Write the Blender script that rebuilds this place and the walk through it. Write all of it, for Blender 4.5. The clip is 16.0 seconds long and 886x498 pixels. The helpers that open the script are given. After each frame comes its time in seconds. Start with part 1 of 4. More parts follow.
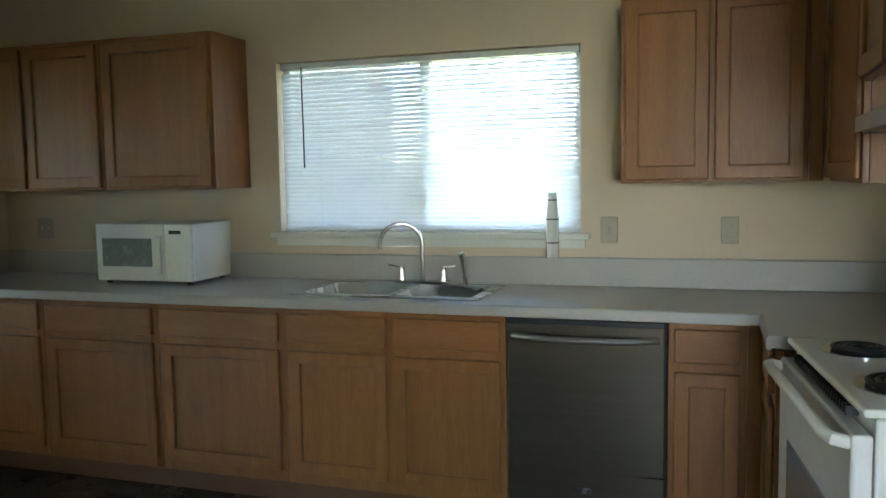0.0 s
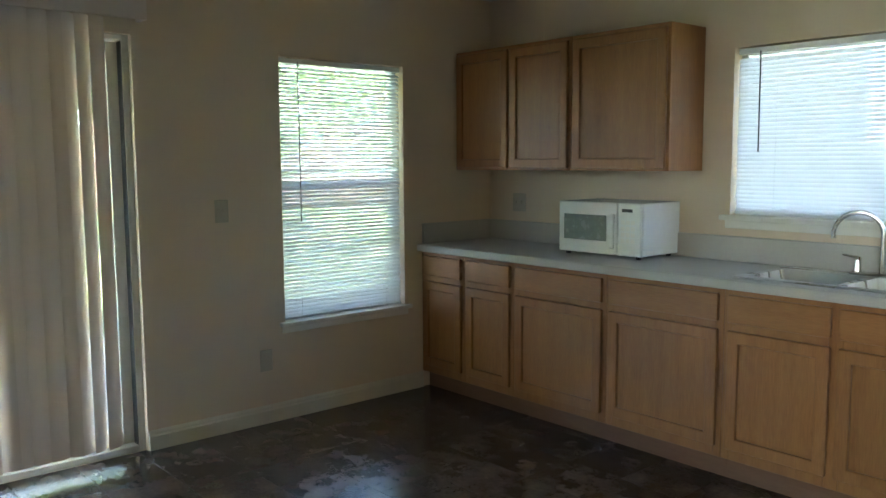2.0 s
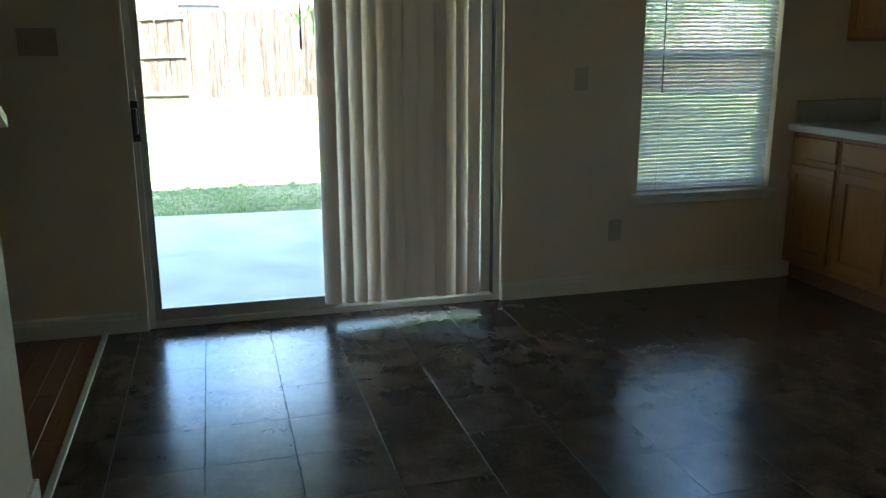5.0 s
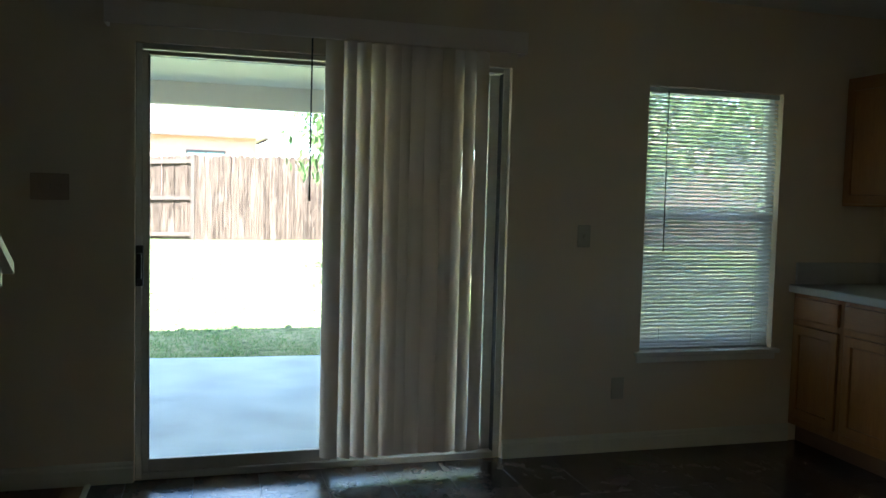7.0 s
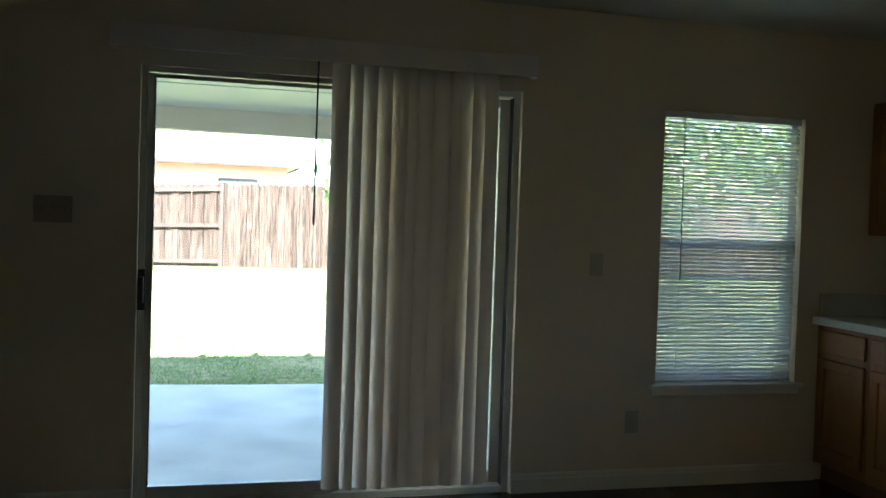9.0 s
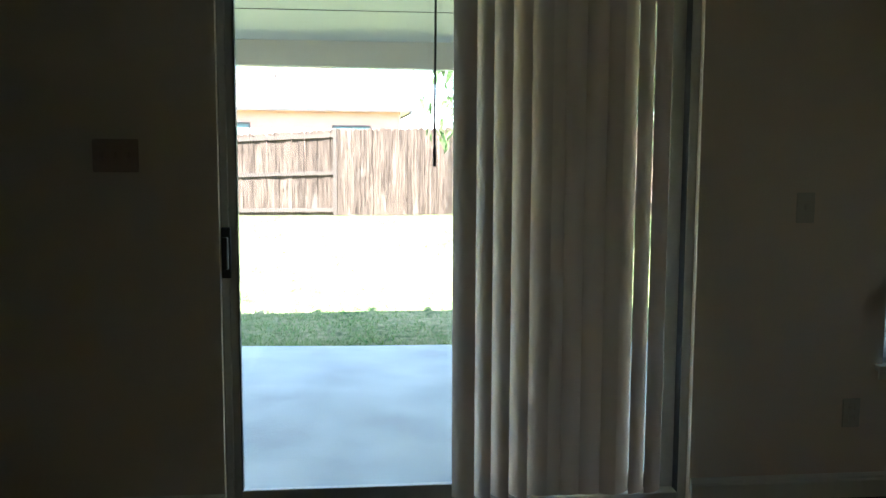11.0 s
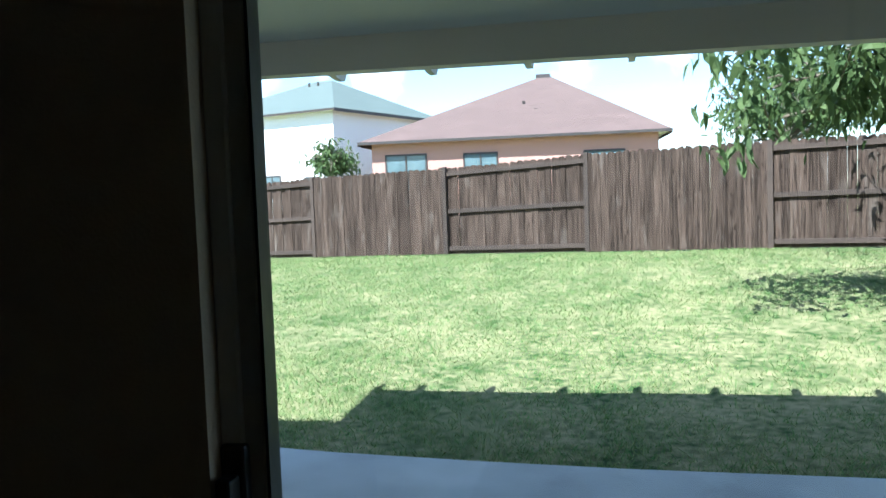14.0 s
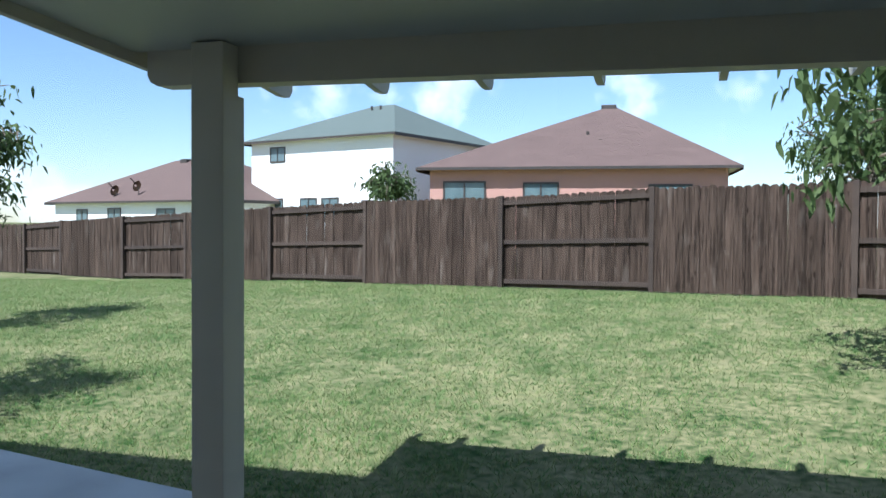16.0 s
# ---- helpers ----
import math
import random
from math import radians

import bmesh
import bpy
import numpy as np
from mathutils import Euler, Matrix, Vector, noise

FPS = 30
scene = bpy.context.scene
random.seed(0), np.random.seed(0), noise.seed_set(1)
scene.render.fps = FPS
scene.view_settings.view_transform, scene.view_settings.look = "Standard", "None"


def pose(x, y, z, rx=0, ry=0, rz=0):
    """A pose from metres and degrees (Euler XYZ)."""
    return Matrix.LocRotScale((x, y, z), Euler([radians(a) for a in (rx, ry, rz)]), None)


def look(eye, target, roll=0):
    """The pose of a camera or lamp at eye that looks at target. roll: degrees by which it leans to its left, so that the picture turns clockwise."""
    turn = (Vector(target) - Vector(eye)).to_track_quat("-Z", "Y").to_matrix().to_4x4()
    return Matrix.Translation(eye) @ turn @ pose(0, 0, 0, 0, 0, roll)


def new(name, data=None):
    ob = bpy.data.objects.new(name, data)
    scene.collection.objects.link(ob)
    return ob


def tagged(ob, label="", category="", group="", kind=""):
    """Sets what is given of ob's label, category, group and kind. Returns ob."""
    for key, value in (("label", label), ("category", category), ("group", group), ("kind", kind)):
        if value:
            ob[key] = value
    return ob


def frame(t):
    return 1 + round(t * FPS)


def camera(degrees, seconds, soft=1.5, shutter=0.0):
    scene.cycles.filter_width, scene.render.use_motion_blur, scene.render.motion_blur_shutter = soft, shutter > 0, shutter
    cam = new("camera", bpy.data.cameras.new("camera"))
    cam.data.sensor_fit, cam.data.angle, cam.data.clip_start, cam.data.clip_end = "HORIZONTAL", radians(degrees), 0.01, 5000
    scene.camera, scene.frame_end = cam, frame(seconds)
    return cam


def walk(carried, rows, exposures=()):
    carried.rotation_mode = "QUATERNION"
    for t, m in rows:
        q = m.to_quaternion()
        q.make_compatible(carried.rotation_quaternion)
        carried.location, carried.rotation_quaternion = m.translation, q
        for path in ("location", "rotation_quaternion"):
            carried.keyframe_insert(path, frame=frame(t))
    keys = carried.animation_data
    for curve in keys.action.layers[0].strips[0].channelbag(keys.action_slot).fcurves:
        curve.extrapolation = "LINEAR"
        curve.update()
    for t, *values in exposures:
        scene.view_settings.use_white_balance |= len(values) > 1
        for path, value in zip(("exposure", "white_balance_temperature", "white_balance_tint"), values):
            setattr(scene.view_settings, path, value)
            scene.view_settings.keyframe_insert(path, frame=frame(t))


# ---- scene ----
cam = camera(56.5, 16.0)
PATH = [
    (0, (3.818, -3.677, 1.413), (3.193, -1.785, 1.236), -1.0),
    (0.5, (3.829, -3.805, 1.448), (2.927, -2.031, 1.251), -0.4),
    (1, (3.875, -3.839, 1.45), (2.754, -2.196, 1.247), -0.1),
    (1.5, (3.959, -3.836, 1.443), (2.632, -2.354, 1.236), 0.0),
    (2, (3.967, -3.865, 1.429), (2.465, -2.562, 1.216), -0.3),
    (2.5, (3.975, -3.863, 1.433), (2.307, -2.788, 1.185), -0.9),
    (3, (3.983, -3.76, 1.397), (2.167, -2.982, 1.084), -1.7),
    (3.5, (4.054, -3.73, 1.351), (2.18, -3.194, 0.905), -1.9),
    (6, (4.06, -3.859, 1.336), (2.187, -3.336, 0.868), 0.6),
    (6.5, (4.036, -3.844, 1.348), (2.126, -3.313, 1.077), 1.2),
    (7, (4.008, -3.844, 1.368), (2.087, -3.302, 1.24), 1.5),
    (7.5, (3.994, -3.855, 1.382), (2.072, -3.305, 1.332), 1.9),
    (8, (3.996, -3.809, 1.374), (2.066, -3.287, 1.349), 2.2),
    (10.5, (3.431, -3.64, 1.326), (1.461, -3.342, 1.151), 0.5),
    (11, (3.065, -3.659, 1.33), (1.084, -3.465, 1.131), 0.2),
    (11.5, (2.661, -3.634, 1.323), (0.671, -3.597, 1.124), 0.0),
    (12, (2.262, -3.661, 1.32), (0.274, -3.765, 1.135), -0.8),
    (12.5, (1.846, -3.697, 1.336), (-0.135, -3.91, 1.165), -1.1),
    (13, (1.383, -3.727, 1.35), (-0.587, -4.034, 1.186), -2.2),
    (13.5, (1.2, -3.695, 1.388), (-0.761, -4.063, 1.243), -2.4),
    (14, (0.909, -3.685, 1.404), (-1.044, -4.099, 1.278), -2.1),
    (14.5, (0.60, -3.664, 1.403), (-1.343, -4.125, 1.3), -1.6),
    (15, (0.36, -3.698, 1.41), (-1.574, -4.197, 1.33), -0.8),
    (15.5, (0.255, -3.741, 1.422), (-1.672, -4.27, 1.356), -0.2),
    (16, (0.19, -3.784, 1.43), (-1.733, -4.332, 1.372), 0.4),
]
walk(cam, [(t, look(e, g, r)) for t, e, g, r in PATH], exposures=[(0, 5.2, 6050, 14), (1.0, 5.4, 5950, 15), (2.0, 5.7, 5900, 14), (3.0, 4.98, 5750, 8), (3.5, 4.35, 5750, 6), (6.0, 4.95, 5850, 5), (6.5, 4.4, 5800, 6), (7.0, 4.25, 5800, 7), (8.0, 4.2, 5800, 8), (10.5, 4.15, 5900, 9), (11.0, 4.1, 5900, 9), (12.0, 3.65, 5800, 5), (12.5, 3.0, 5600, 5), (13.0, 2.55, 5500, 5), (13.5, 2.3, 5500, 7), (14.5, 1.45, 5500, 9), (15.5, 0.98, 5600, 11), (16, 0.98, 5650, 14)])

# ---------- sky, sun ----------
world = bpy.data.worlds.new("world")
scene.world = world
world.use_nodes = True
wn = world.node_tree
sky = wn.nodes.new("ShaderNodeTexSky")
sky.sky_type = 'NISHITA'
sky.sun_disc = False
sky.dust_density = 0.3
sky.ozone_density = 2.5
SUN_WAY = Vector((-1.68, 0.62, -2.45)).normalized()
sky.sun_elevation = math.asin(-SUN_WAY.z)
sky.sun_rotation = math.atan2(-SUN_WAY.x, -SUN_WAY.y)
clouds = wn.nodes.new("ShaderNodeTexNoise")
clouds.inputs["Scale"].default_value = 7.0
clouds.inputs["Detail"].default_value = 7
clouds.inputs["Roughness"].default_value = 0.55
cover = wn.nodes.new("ShaderNodeValToRGB")
cover.color_ramp.elements[0].position = 0.53
cover.color_ramp.elements[0].color = (0, 0, 0, 1)
cover.color_ramp.elements[1].position = 0.70
cover.color_ramp.elements[1].color = (1, 1, 1, 1)
skymix = wn.nodes.new("ShaderNodeMix")
skymix.data_type = 'RGBA'
skymix.inputs["B"].default_value = (9.5, 9.8, 10.0, 1)
wn.links.new(clouds.outputs["Fac"], cover.inputs[0])
wn.links.new(cover.outputs[0], skymix.inputs["Factor"])
wn.links.new(sky.outputs[0], skymix.inputs["A"])
wn.links.new(skymix.outputs["Result"], wn.nodes["Background"].inputs[0])
wn.nodes["Background"].inputs[1].default_value = 0.093
sun = new("sun", bpy.data.lights.new("sun", 'SUN'))
sun.data.energy = 5.0
sun.data.angle = radians(0.5)
sun.data.color = (1.0, 0.97, 0.92)
sun.matrix_world = look((0, 0, 12), Vector((0, 0, 12)) + SUN_WAY)


def fill_lamp(name, eye, target, w, h, power):
    """An area lamp added out of view as fill light for the room."""
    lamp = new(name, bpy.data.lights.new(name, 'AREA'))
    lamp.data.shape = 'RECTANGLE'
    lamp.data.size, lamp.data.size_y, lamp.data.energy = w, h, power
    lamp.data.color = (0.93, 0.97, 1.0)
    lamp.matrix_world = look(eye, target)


# fill light behind the camera, added to brighten the kitchen; no window is known there
fill_lamp("rear_fill_light", (5.8, -8.42, 1.5), (5.0, 0, 1.2), 2.2, 1.3, 1.75)

# ---------- helpers ----------
rng = random.Random(7)


def box(bm, a, b, bevel=0.0, m=None):
    mid = [(p + q) / 2 for p, q in zip(a, b)]
    size = [max(abs(q - p), 1e-4) for p, q in zip(a, b)]
    mm = Matrix.LocRotScale(mid, None, size)
    r = bmesh.ops.create_cube(bm, size=1, matrix=(m @ mm) if m else mm)
    if bevel:
        edges = list({e for v in r["verts"] for e in v.link_edges})
        bmesh.ops.bevel(bm, geom=edges, offset=bevel, segments=2 if bevel > 0.004 else 1, affect='EDGES', profile=0.5)
    return bm


def ring(bm, outer, inner, place, d0, d1, bevel):
    """A closed frame: outer and inner (u0, z0, u1, z1), d0 to d1 deep; place(u, d, z) gives the point."""
    def corners(r, d):
        return [bm.verts.new(place(u, d, z)) for u, z in ((r[0], r[1]), (r[2], r[1]), (r[2], r[3]), (r[0], r[3]))]
    a, b, c, e = corners(outer, d0), corners(inner, d0), corners(outer, d1), corners(inner, d1)
    for k in range(4):
        j = (k + 1) % 4
        bm.faces.new((a[k], a[j], b[j], b[k]))
        bm.faces.new((c[k], e[k], e[j], c[j]))
        bm.faces.new((a[k], c[k], c[j], a[j]))
        bm.faces.new((b[k], b[j], e[j], e[k]))
    bmesh.ops.recalc_face_normals(bm, faces=bm.faces)
    bmesh.ops.bevel(bm, geom=[q for q in bm.edges if not q.is_boundary and q.calc_face_angle(0) > 0.5], offset=bevel, segments=2, affect='EDGES', profile=0.5)
    return bm


def boxes(*rows, bevel=0.0):
    bm = bmesh.new()
    for a, b in rows:
        box(bm, a, b, bevel)
    return bm


def rod(bm, p, q, r0, r1=None, seg=12):
    p, q = Vector(p), Vector(q)
    d = q - p
    mm = Matrix.Translation((p + q) / 2) @ d.to_track_quat('Z', 'Y').to_matrix().to_4x4()
    bmesh.ops.create_cone(bm, cap_ends=True, segments=seg, radius1=r0, radius2=r0 if r1 is None else r1, depth=d.length, matrix=mm)
    return bm


def tube(bm, pts, r, seg=10):
    pts = [Vector(p) for p in pts]
    rings = []
    for i, p in enumerate(pts):
        d = (pts[min(i + 1, len(pts) - 1)] - pts[max(i - 1, 0)]).normalized()
        u = d.cross(Vector((0.31, 0.2, 0.93))).normalized()
        v = d.cross(u)
        rr = r[i] if isinstance(r, (list, tuple)) else r
        rings.append([bm.verts.new(p + (u * math.cos(k * math.tau / seg) + v * math.sin(k * math.tau / seg)) * rr) for k in range(seg)])
    for a, b in zip(rings, rings[1:]):
        for k in range(seg):
            bm.faces.new((a[k], a[(k + 1) % seg], b[(k + 1) % seg], b[k]))
    bm.faces.new(rings[0][::-1])
    bm.faces.new(rings[-1])
    return bm


def extrude_profile(bm, pts, axis, a, b):
    """A closed profile of 2D points swept along axis 'x' or 'y' from a to b."""
    def put(p, s):
        return (s, p[0], p[1]) if axis == 'x' else (p[0], s, p[1])
    r0 = [bm.verts.new(put(p, a)) for p in pts]
    r1 = [bm.verts.new(put(p, b)) for p in pts]
    n = len(pts)
    for k in range(n):
        bm.faces.new((r0[k], r0[(k + 1) % n], r1[(k + 1) % n], r1[k]))
    bm.faces.new(r0[::-1])
    bm.faces.new(r1)
    bmesh.ops.recalc_face_normals(bm, faces=bm.faces)
    return bm


def mesh_of(name, bm, material, smooth=False):
    me = bpy.data.meshes.new(name)
    bmesh.ops.recalc_face_normals(bm, faces=bm.faces)
    bm.to_mesh(me)
    bm.free()
    me.materials.append(material)
    if smooth:
        me.polygons.foreach_set("use_smooth", [True] * len(me.polygons))
        me.set_sharp_from_angle(angle=radians(35))
    return me


def thing(name, label, category, base=(0, 0, 0), turn=0, group="", kind=""):
    ob = new(name)
    ob.empty_display_size = 0.1
    ob.matrix_basis = pose(*base, 0, 0, turn)
    return tagged(ob, label, category, group, kind)


def hang(ob, parent, local=False):
    ob.parent = parent
    if parent.parent is None and not local:
        ob.matrix_parent_inverse = parent.matrix_basis.inverted()
    return ob


def part(name, bm, material, parent, label="", smooth=False, local=False):
    ob = new(name, mesh_of(name, bm, material, smooth))
    if label:
        ob["label"] = label
    return hang(ob, parent, local)


def piece(name, me, parent, m=None, local=False):
    ob = new(name, me)
    hang(ob, parent, local)
    if m is not None:
        ob.matrix_basis = m
    return ob


def solid(name, bm, material, label="", category="", kind="structure", smooth=False):
    return tagged(new(name, mesh_of(name, bm, material, smooth)), label, category, "", kind)


# ---------- materials ----------
def shader(name):
    m = bpy.data.materials.new(name)
    m.use_nodes = True
    return m, m.node_tree, m.node_tree.nodes["Principled BSDF"]


def surface(name, c1, c2, scale=6.0, rough=0.6, bump=0.1, fine=90.0, stretch=(1, 1, 1), metal=0.0, vary=0.0, grain=0.35, spec=0.5, rvar=1.0, span=0.2):
    """Two scales of noise between two colours, with roughness variation and fine relief; vary: difference from piece to piece."""
    m, t, b = shader(name)
    n, l = t.nodes, t.links
    co = n.new("ShaderNodeTexCoord")
    mp = n.new("ShaderNodeMapping")
    mp.inputs["Scale"].default_value = stretch
    l.new(co.outputs["Object"], mp.inputs["Vector"])
    vec = mp.outputs["Vector"]
    if vary:
        info = n.new("ShaderNodeObjectInfo")
        add = n.new("ShaderNodeVectorMath")
        add.operation = 'MULTIPLY_ADD'
        add.inputs[1].default_value = (37, 53, 71)
        l.new(info.outputs["Random"], add.inputs[0])
        l.new(vec, add.inputs[2])
        vec = add.outputs[0]
    big = n.new("ShaderNodeTexNoise")
    big.inputs["Scale"].default_value = scale
    big.inputs["Detail"].default_value = 5
    small = n.new("ShaderNodeTexNoise")
    small.inputs["Scale"].default_value = fine
    small.inputs["Detail"].default_value = 3
    for k in (big, small):
        l.new(vec, k.inputs["Vector"])
    f = n.new("ShaderNodeMix")
    f.inputs["Factor"].default_value = grain
    l.new(big.outputs["Fac"], f.inputs["A"])
    l.new(small.outputs["Fac"], f.inputs["B"])
    ramp = n.new("ShaderNodeMapRange")
    ramp.inputs["From Min"].default_value = 0.5 - span
    ramp.inputs["From Max"].default_value = 0.5 + span
    l.new(f.outputs["Result"], ramp.inputs["Value"])
    col = n.new("ShaderNodeMix")
    col.data_type = 'RGBA'
    col.inputs["A"].default_value = (*c1, 1)
    col.inputs["B"].default_value = (*c2, 1)
    l.new(ramp.outputs["Result"], col.inputs["Factor"])
    out = col.outputs["Result"]
    if vary:
        hsv = n.new("ShaderNodeHueSaturation")
        mr = n.new("ShaderNodeMapRange")
        mr.inputs["To Min"].default_value = 1 - vary
        mr.inputs["To Max"].default_value = 1 + vary
        l.new(info.outputs["Random"], mr.inputs["Value"])
        l.new(mr.outputs["Result"], hsv.inputs["Value"])
        l.new(out, hsv.inputs["Color"])
        out = hsv.outputs["Color"]
    l.new(out, b.inputs["Base Color"])
    rr = n.new("ShaderNodeMapRange")
    rr.inputs["To Min"].default_value = max(rough - 0.08 * rvar, 0.02)
    rr.inputs["To Max"].default_value = min(rough + 0.1 * rvar, 1)
    l.new(big.outputs["Fac"], rr.inputs["Value"])
    l.new(rr.outputs["Result"], b.inputs["Roughness"])
    b.inputs["Metallic"].default_value = metal
    b.inputs["Specular IOR Level"].default_value = spec
    if bump:
        bp = n.new("ShaderNodeBump")
        bp.inputs["Strength"].default_value = bump
        bp.inputs["Distance"].default_value = 0.004
        l.new(small.outputs["Fac"], bp.inputs["Height"])
        l.new(bp.outputs["Normal"], b.inputs["Normal"])
    return m


def translucent(name, col, amount=0.4, rough=0.5):
    m, t, b = shader(name)
    n, l = t.nodes, t.links
    noise_n = n.new("ShaderNodeTexNoise")
    noise_n.inputs["Scale"].default_value = 40
    mix = n.new("ShaderNodeMix")
    mix.data_type = 'RGBA'
    mix.inputs["A"].default_value = (*[c * 0.92 for c in col], 1)
    mix.inputs["B"].default_value = (*col, 1)
    l.new(noise_n.outputs["Fac"], mix.inputs["Factor"])
    l.new(mix.outputs["Result"], b.inputs["Base Color"])
    b.inputs["Roughness"].default_value = rough
    tr = n.new("ShaderNodeBsdfTranslucent")
    l.new(mix.outputs["Result"], tr.inputs["Color"])
    ms = n.new("ShaderNodeMixShader")
    ms.inputs[0].default_value = amount
    l.new(b.outputs[0], ms.inputs[1])
    l.new(tr.outputs[0], ms.inputs[2])
    l.new(ms.outputs[0], n["Material Output"].inputs[0])
    return m


def pane_glass(name, tint=(0.95, 0.98, 0.97)):
    m, t, b = shader(name)
    n, l = t.nodes, t.links
    n.remove(b)
    tr = n.new("ShaderNodeBsdfTransparent")
    tr.inputs["Color"].default_value = (*tint, 1)
    gl = n.new("ShaderNodeBsdfGlossy")
    gl.inputs["Roughness"].default_value = 0.01
    lw = n.new("ShaderNodeLayerWeight")
    pw = n.new("ShaderNodeMath")
    pw.operation = 'POWER'
    pw.inputs[1].default_value = 5.0
    ad = n.new("ShaderNodeMath")
    ad.operation = 'MULTIPLY_ADD'
    ad.inputs[1].default_value = 0.6
    ad.inputs[2].default_value = 0.035
    ms = n.new("ShaderNodeMixShader")
    l.new(lw.outputs["Facing"], pw.inputs[0])
    l.new(pw.outputs[0], ad.inputs[0])
    l.new(ad.outputs[0], ms.inputs[0])
    l.new(tr.outputs[0], ms.inputs[1])
    l.new(gl.outputs[0], ms.inputs[2])
    l.new(ms.outputs[0], n["Material Output"].inputs[0])
    return m


def screen_cloth(name):
    m, t, b = shader(name)
    n, l = t.nodes, t.links
    b.inputs["Base Color"].default_value = (0.12, 0.13, 0.14, 1)
    tr = n.new("ShaderNodeBsdfTransparent")
    ms = n.new("ShaderNodeMixShader")
    ms.inputs[0].default_value = 0.35
    l.new(tr.outputs[0], ms.inputs[1])
    l.new(b.outputs[0], ms.inputs[2])
    l.new(ms.outputs[0], n["Material Output"].inputs[0])
    return m


PAINT = surface("cream_wall_paint", (0.66, 0.535, 0.375), (0.70, 0.575, 0.415), 1.3, 0.6, 0.25, 160)
CEIL = surface("ceiling_paint", (0.66, 0.64, 0.57), (0.72, 0.70, 0.63), 1.5, 0.8, 0.5, 120)
CREAM = surface("cream_trim_paint", (0.62, 0.58, 0.45), (0.67, 0.63, 0.50), 3, 0.45, 0.05, 60)
TRIM = surface("white_trim_paint", (0.72, 0.69, 0.60), (0.77, 0.74, 0.65), 3, 0.4, 0.05, 60)
OAK = surface("oak_veneer", (0.235, 0.092, 0.022), (0.345, 0.150, 0.039), 2.2, 0.38, 0.12, 26, (9, 9, 0.7), vary=0.07, grain=0.5)
OAKH = surface("oak_veneer_level_grain", (0.235, 0.092, 0.022), (0.345, 0.150, 0.039), 2.2, 0.38, 0.12, 26, (0.7, 9, 9), vary=0.07, grain=0.5)
# darker than the door oak, used only on the recessed toe kicks
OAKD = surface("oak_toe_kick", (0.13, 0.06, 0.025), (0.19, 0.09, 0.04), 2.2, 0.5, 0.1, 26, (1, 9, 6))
LAM = surface("speckled_laminate", (0.42, 0.395, 0.345), (0.52, 0.495, 0.44), 5, 0.33, 0.02, 420, grain=0.75)
STEEL = surface("brushed_steel", (0.155, 0.130, 0.092), (0.19, 0.163, 0.120), 1.5, 0.30, 0.01, 60, (1, 1, 25), metal=0.95)
SINKM = surface("sink_steel", (0.50, 0.49, 0.46), (0.60, 0.59, 0.56), 3, 0.28, 0.02, 80, (1, 8, 1), metal=1.0)
CHROME = surface("chrome", (0.66, 0.65, 0.63), (0.72, 0.71, 0.69), 3, 0.13, 0, 60, metal=1.0)
BLACK = surface("black_plastic", (0.012, 0.012, 0.013), (0.03, 0.03, 0.03), 8, 0.4, 0.05, 80)
ENAMEL = surface("white_enamel", (0.74, 0.74, 0.69), (0.80, 0.80, 0.75), 2, 0.22, 0.01, 40)
OVENGL = surface("oven_window", (0.16, 0.19, 0.22), (0.22, 0.26, 0.29), 2, 0.12, 0, 40)
MWWIN = surface("microwave_window", (0.16, 0.19, 0.17), (0.21, 0.24, 0.22), 30, 0.25, 0, 300)
IVORY = surface("ivory_plastic", (0.44, 0.39, 0.28), (0.50, 0.45, 0.33), 8, 0.4, 0.02, 60)
PLATEM = surface("brown_plate", (0.36, 0.25, 0.17), (0.44, 0.32, 0.23), 8, 0.5, 0.05, 60)
TILE = surface("slate_look_tile", (0.027, 0.0195, 0.015), (0.118, 0.082, 0.060), 7, 0.20, 0.012, 60, vary=0.15, grain=0.3, rvar=0.25, spec=0.32)
GROUT = surface("grout", (0.05, 0.042, 0.035), (0.14, 0.12, 0.10), 3, 0.8, 0.3, 200)
PLANK = surface("red_brown_plank", (0.13, 0.045, 0.018), (0.22, 0.085, 0.035), 2.0, 0.3, 0.06, 30, (0.8, 9, 9), vary=0.15, grain=0.5)
VINYL = surface("tan_door_vinyl", (0.46, 0.43, 0.37), (0.53, 0.50, 0.44), 4, 0.4, 0.03, 70)
WVINYL = surface("white_window_vinyl", (0.74, 0.75, 0.73), (0.80, 0.81, 0.79), 4, 0.35, 0.02, 70)
SLAT = translucent("white_blind_slat", (0.88, 0.89, 0.90), 0.55, 0.4)
VANE = translucent("beige_blind_vane", (0.80, 0.69, 0.59), 0.17, 0.6)
GLASS = pane_glass("clear_glass")
SCREEN = screen_cloth("insect_screen")
CONCRETE = surface("patio_concrete", (0.31, 0.325, 0.315), (0.53, 0.56, 0.54), 1.9, 0.85, 0.3, 120, grain=0.25)
LAWN = surface("lawn_soil", (0.032, 0.070, 0.019), (0.262, 0.238, 0.125), 1.6, 0.95, 0.6, 11, grain=0.55, spec=0.05, span=0.13)
PORCH = surface("beige_porch_paint", (0.49, 0.44, 0.355), (0.55, 0.50, 0.405), 1.4, 0.55, 0.12, 70, (4, 1, 4))
SOFFIT = surface("porch_ceiling_paint", (0.46, 0.445, 0.36), (0.54, 0.525, 0.43), 1.2, 0.5, 0.1, 70)
STUCCO = surface("house_siding", (0.52, 0.47, 0.40), (0.60, 0.55, 0.47), 2, 0.8, 0.4, 90)
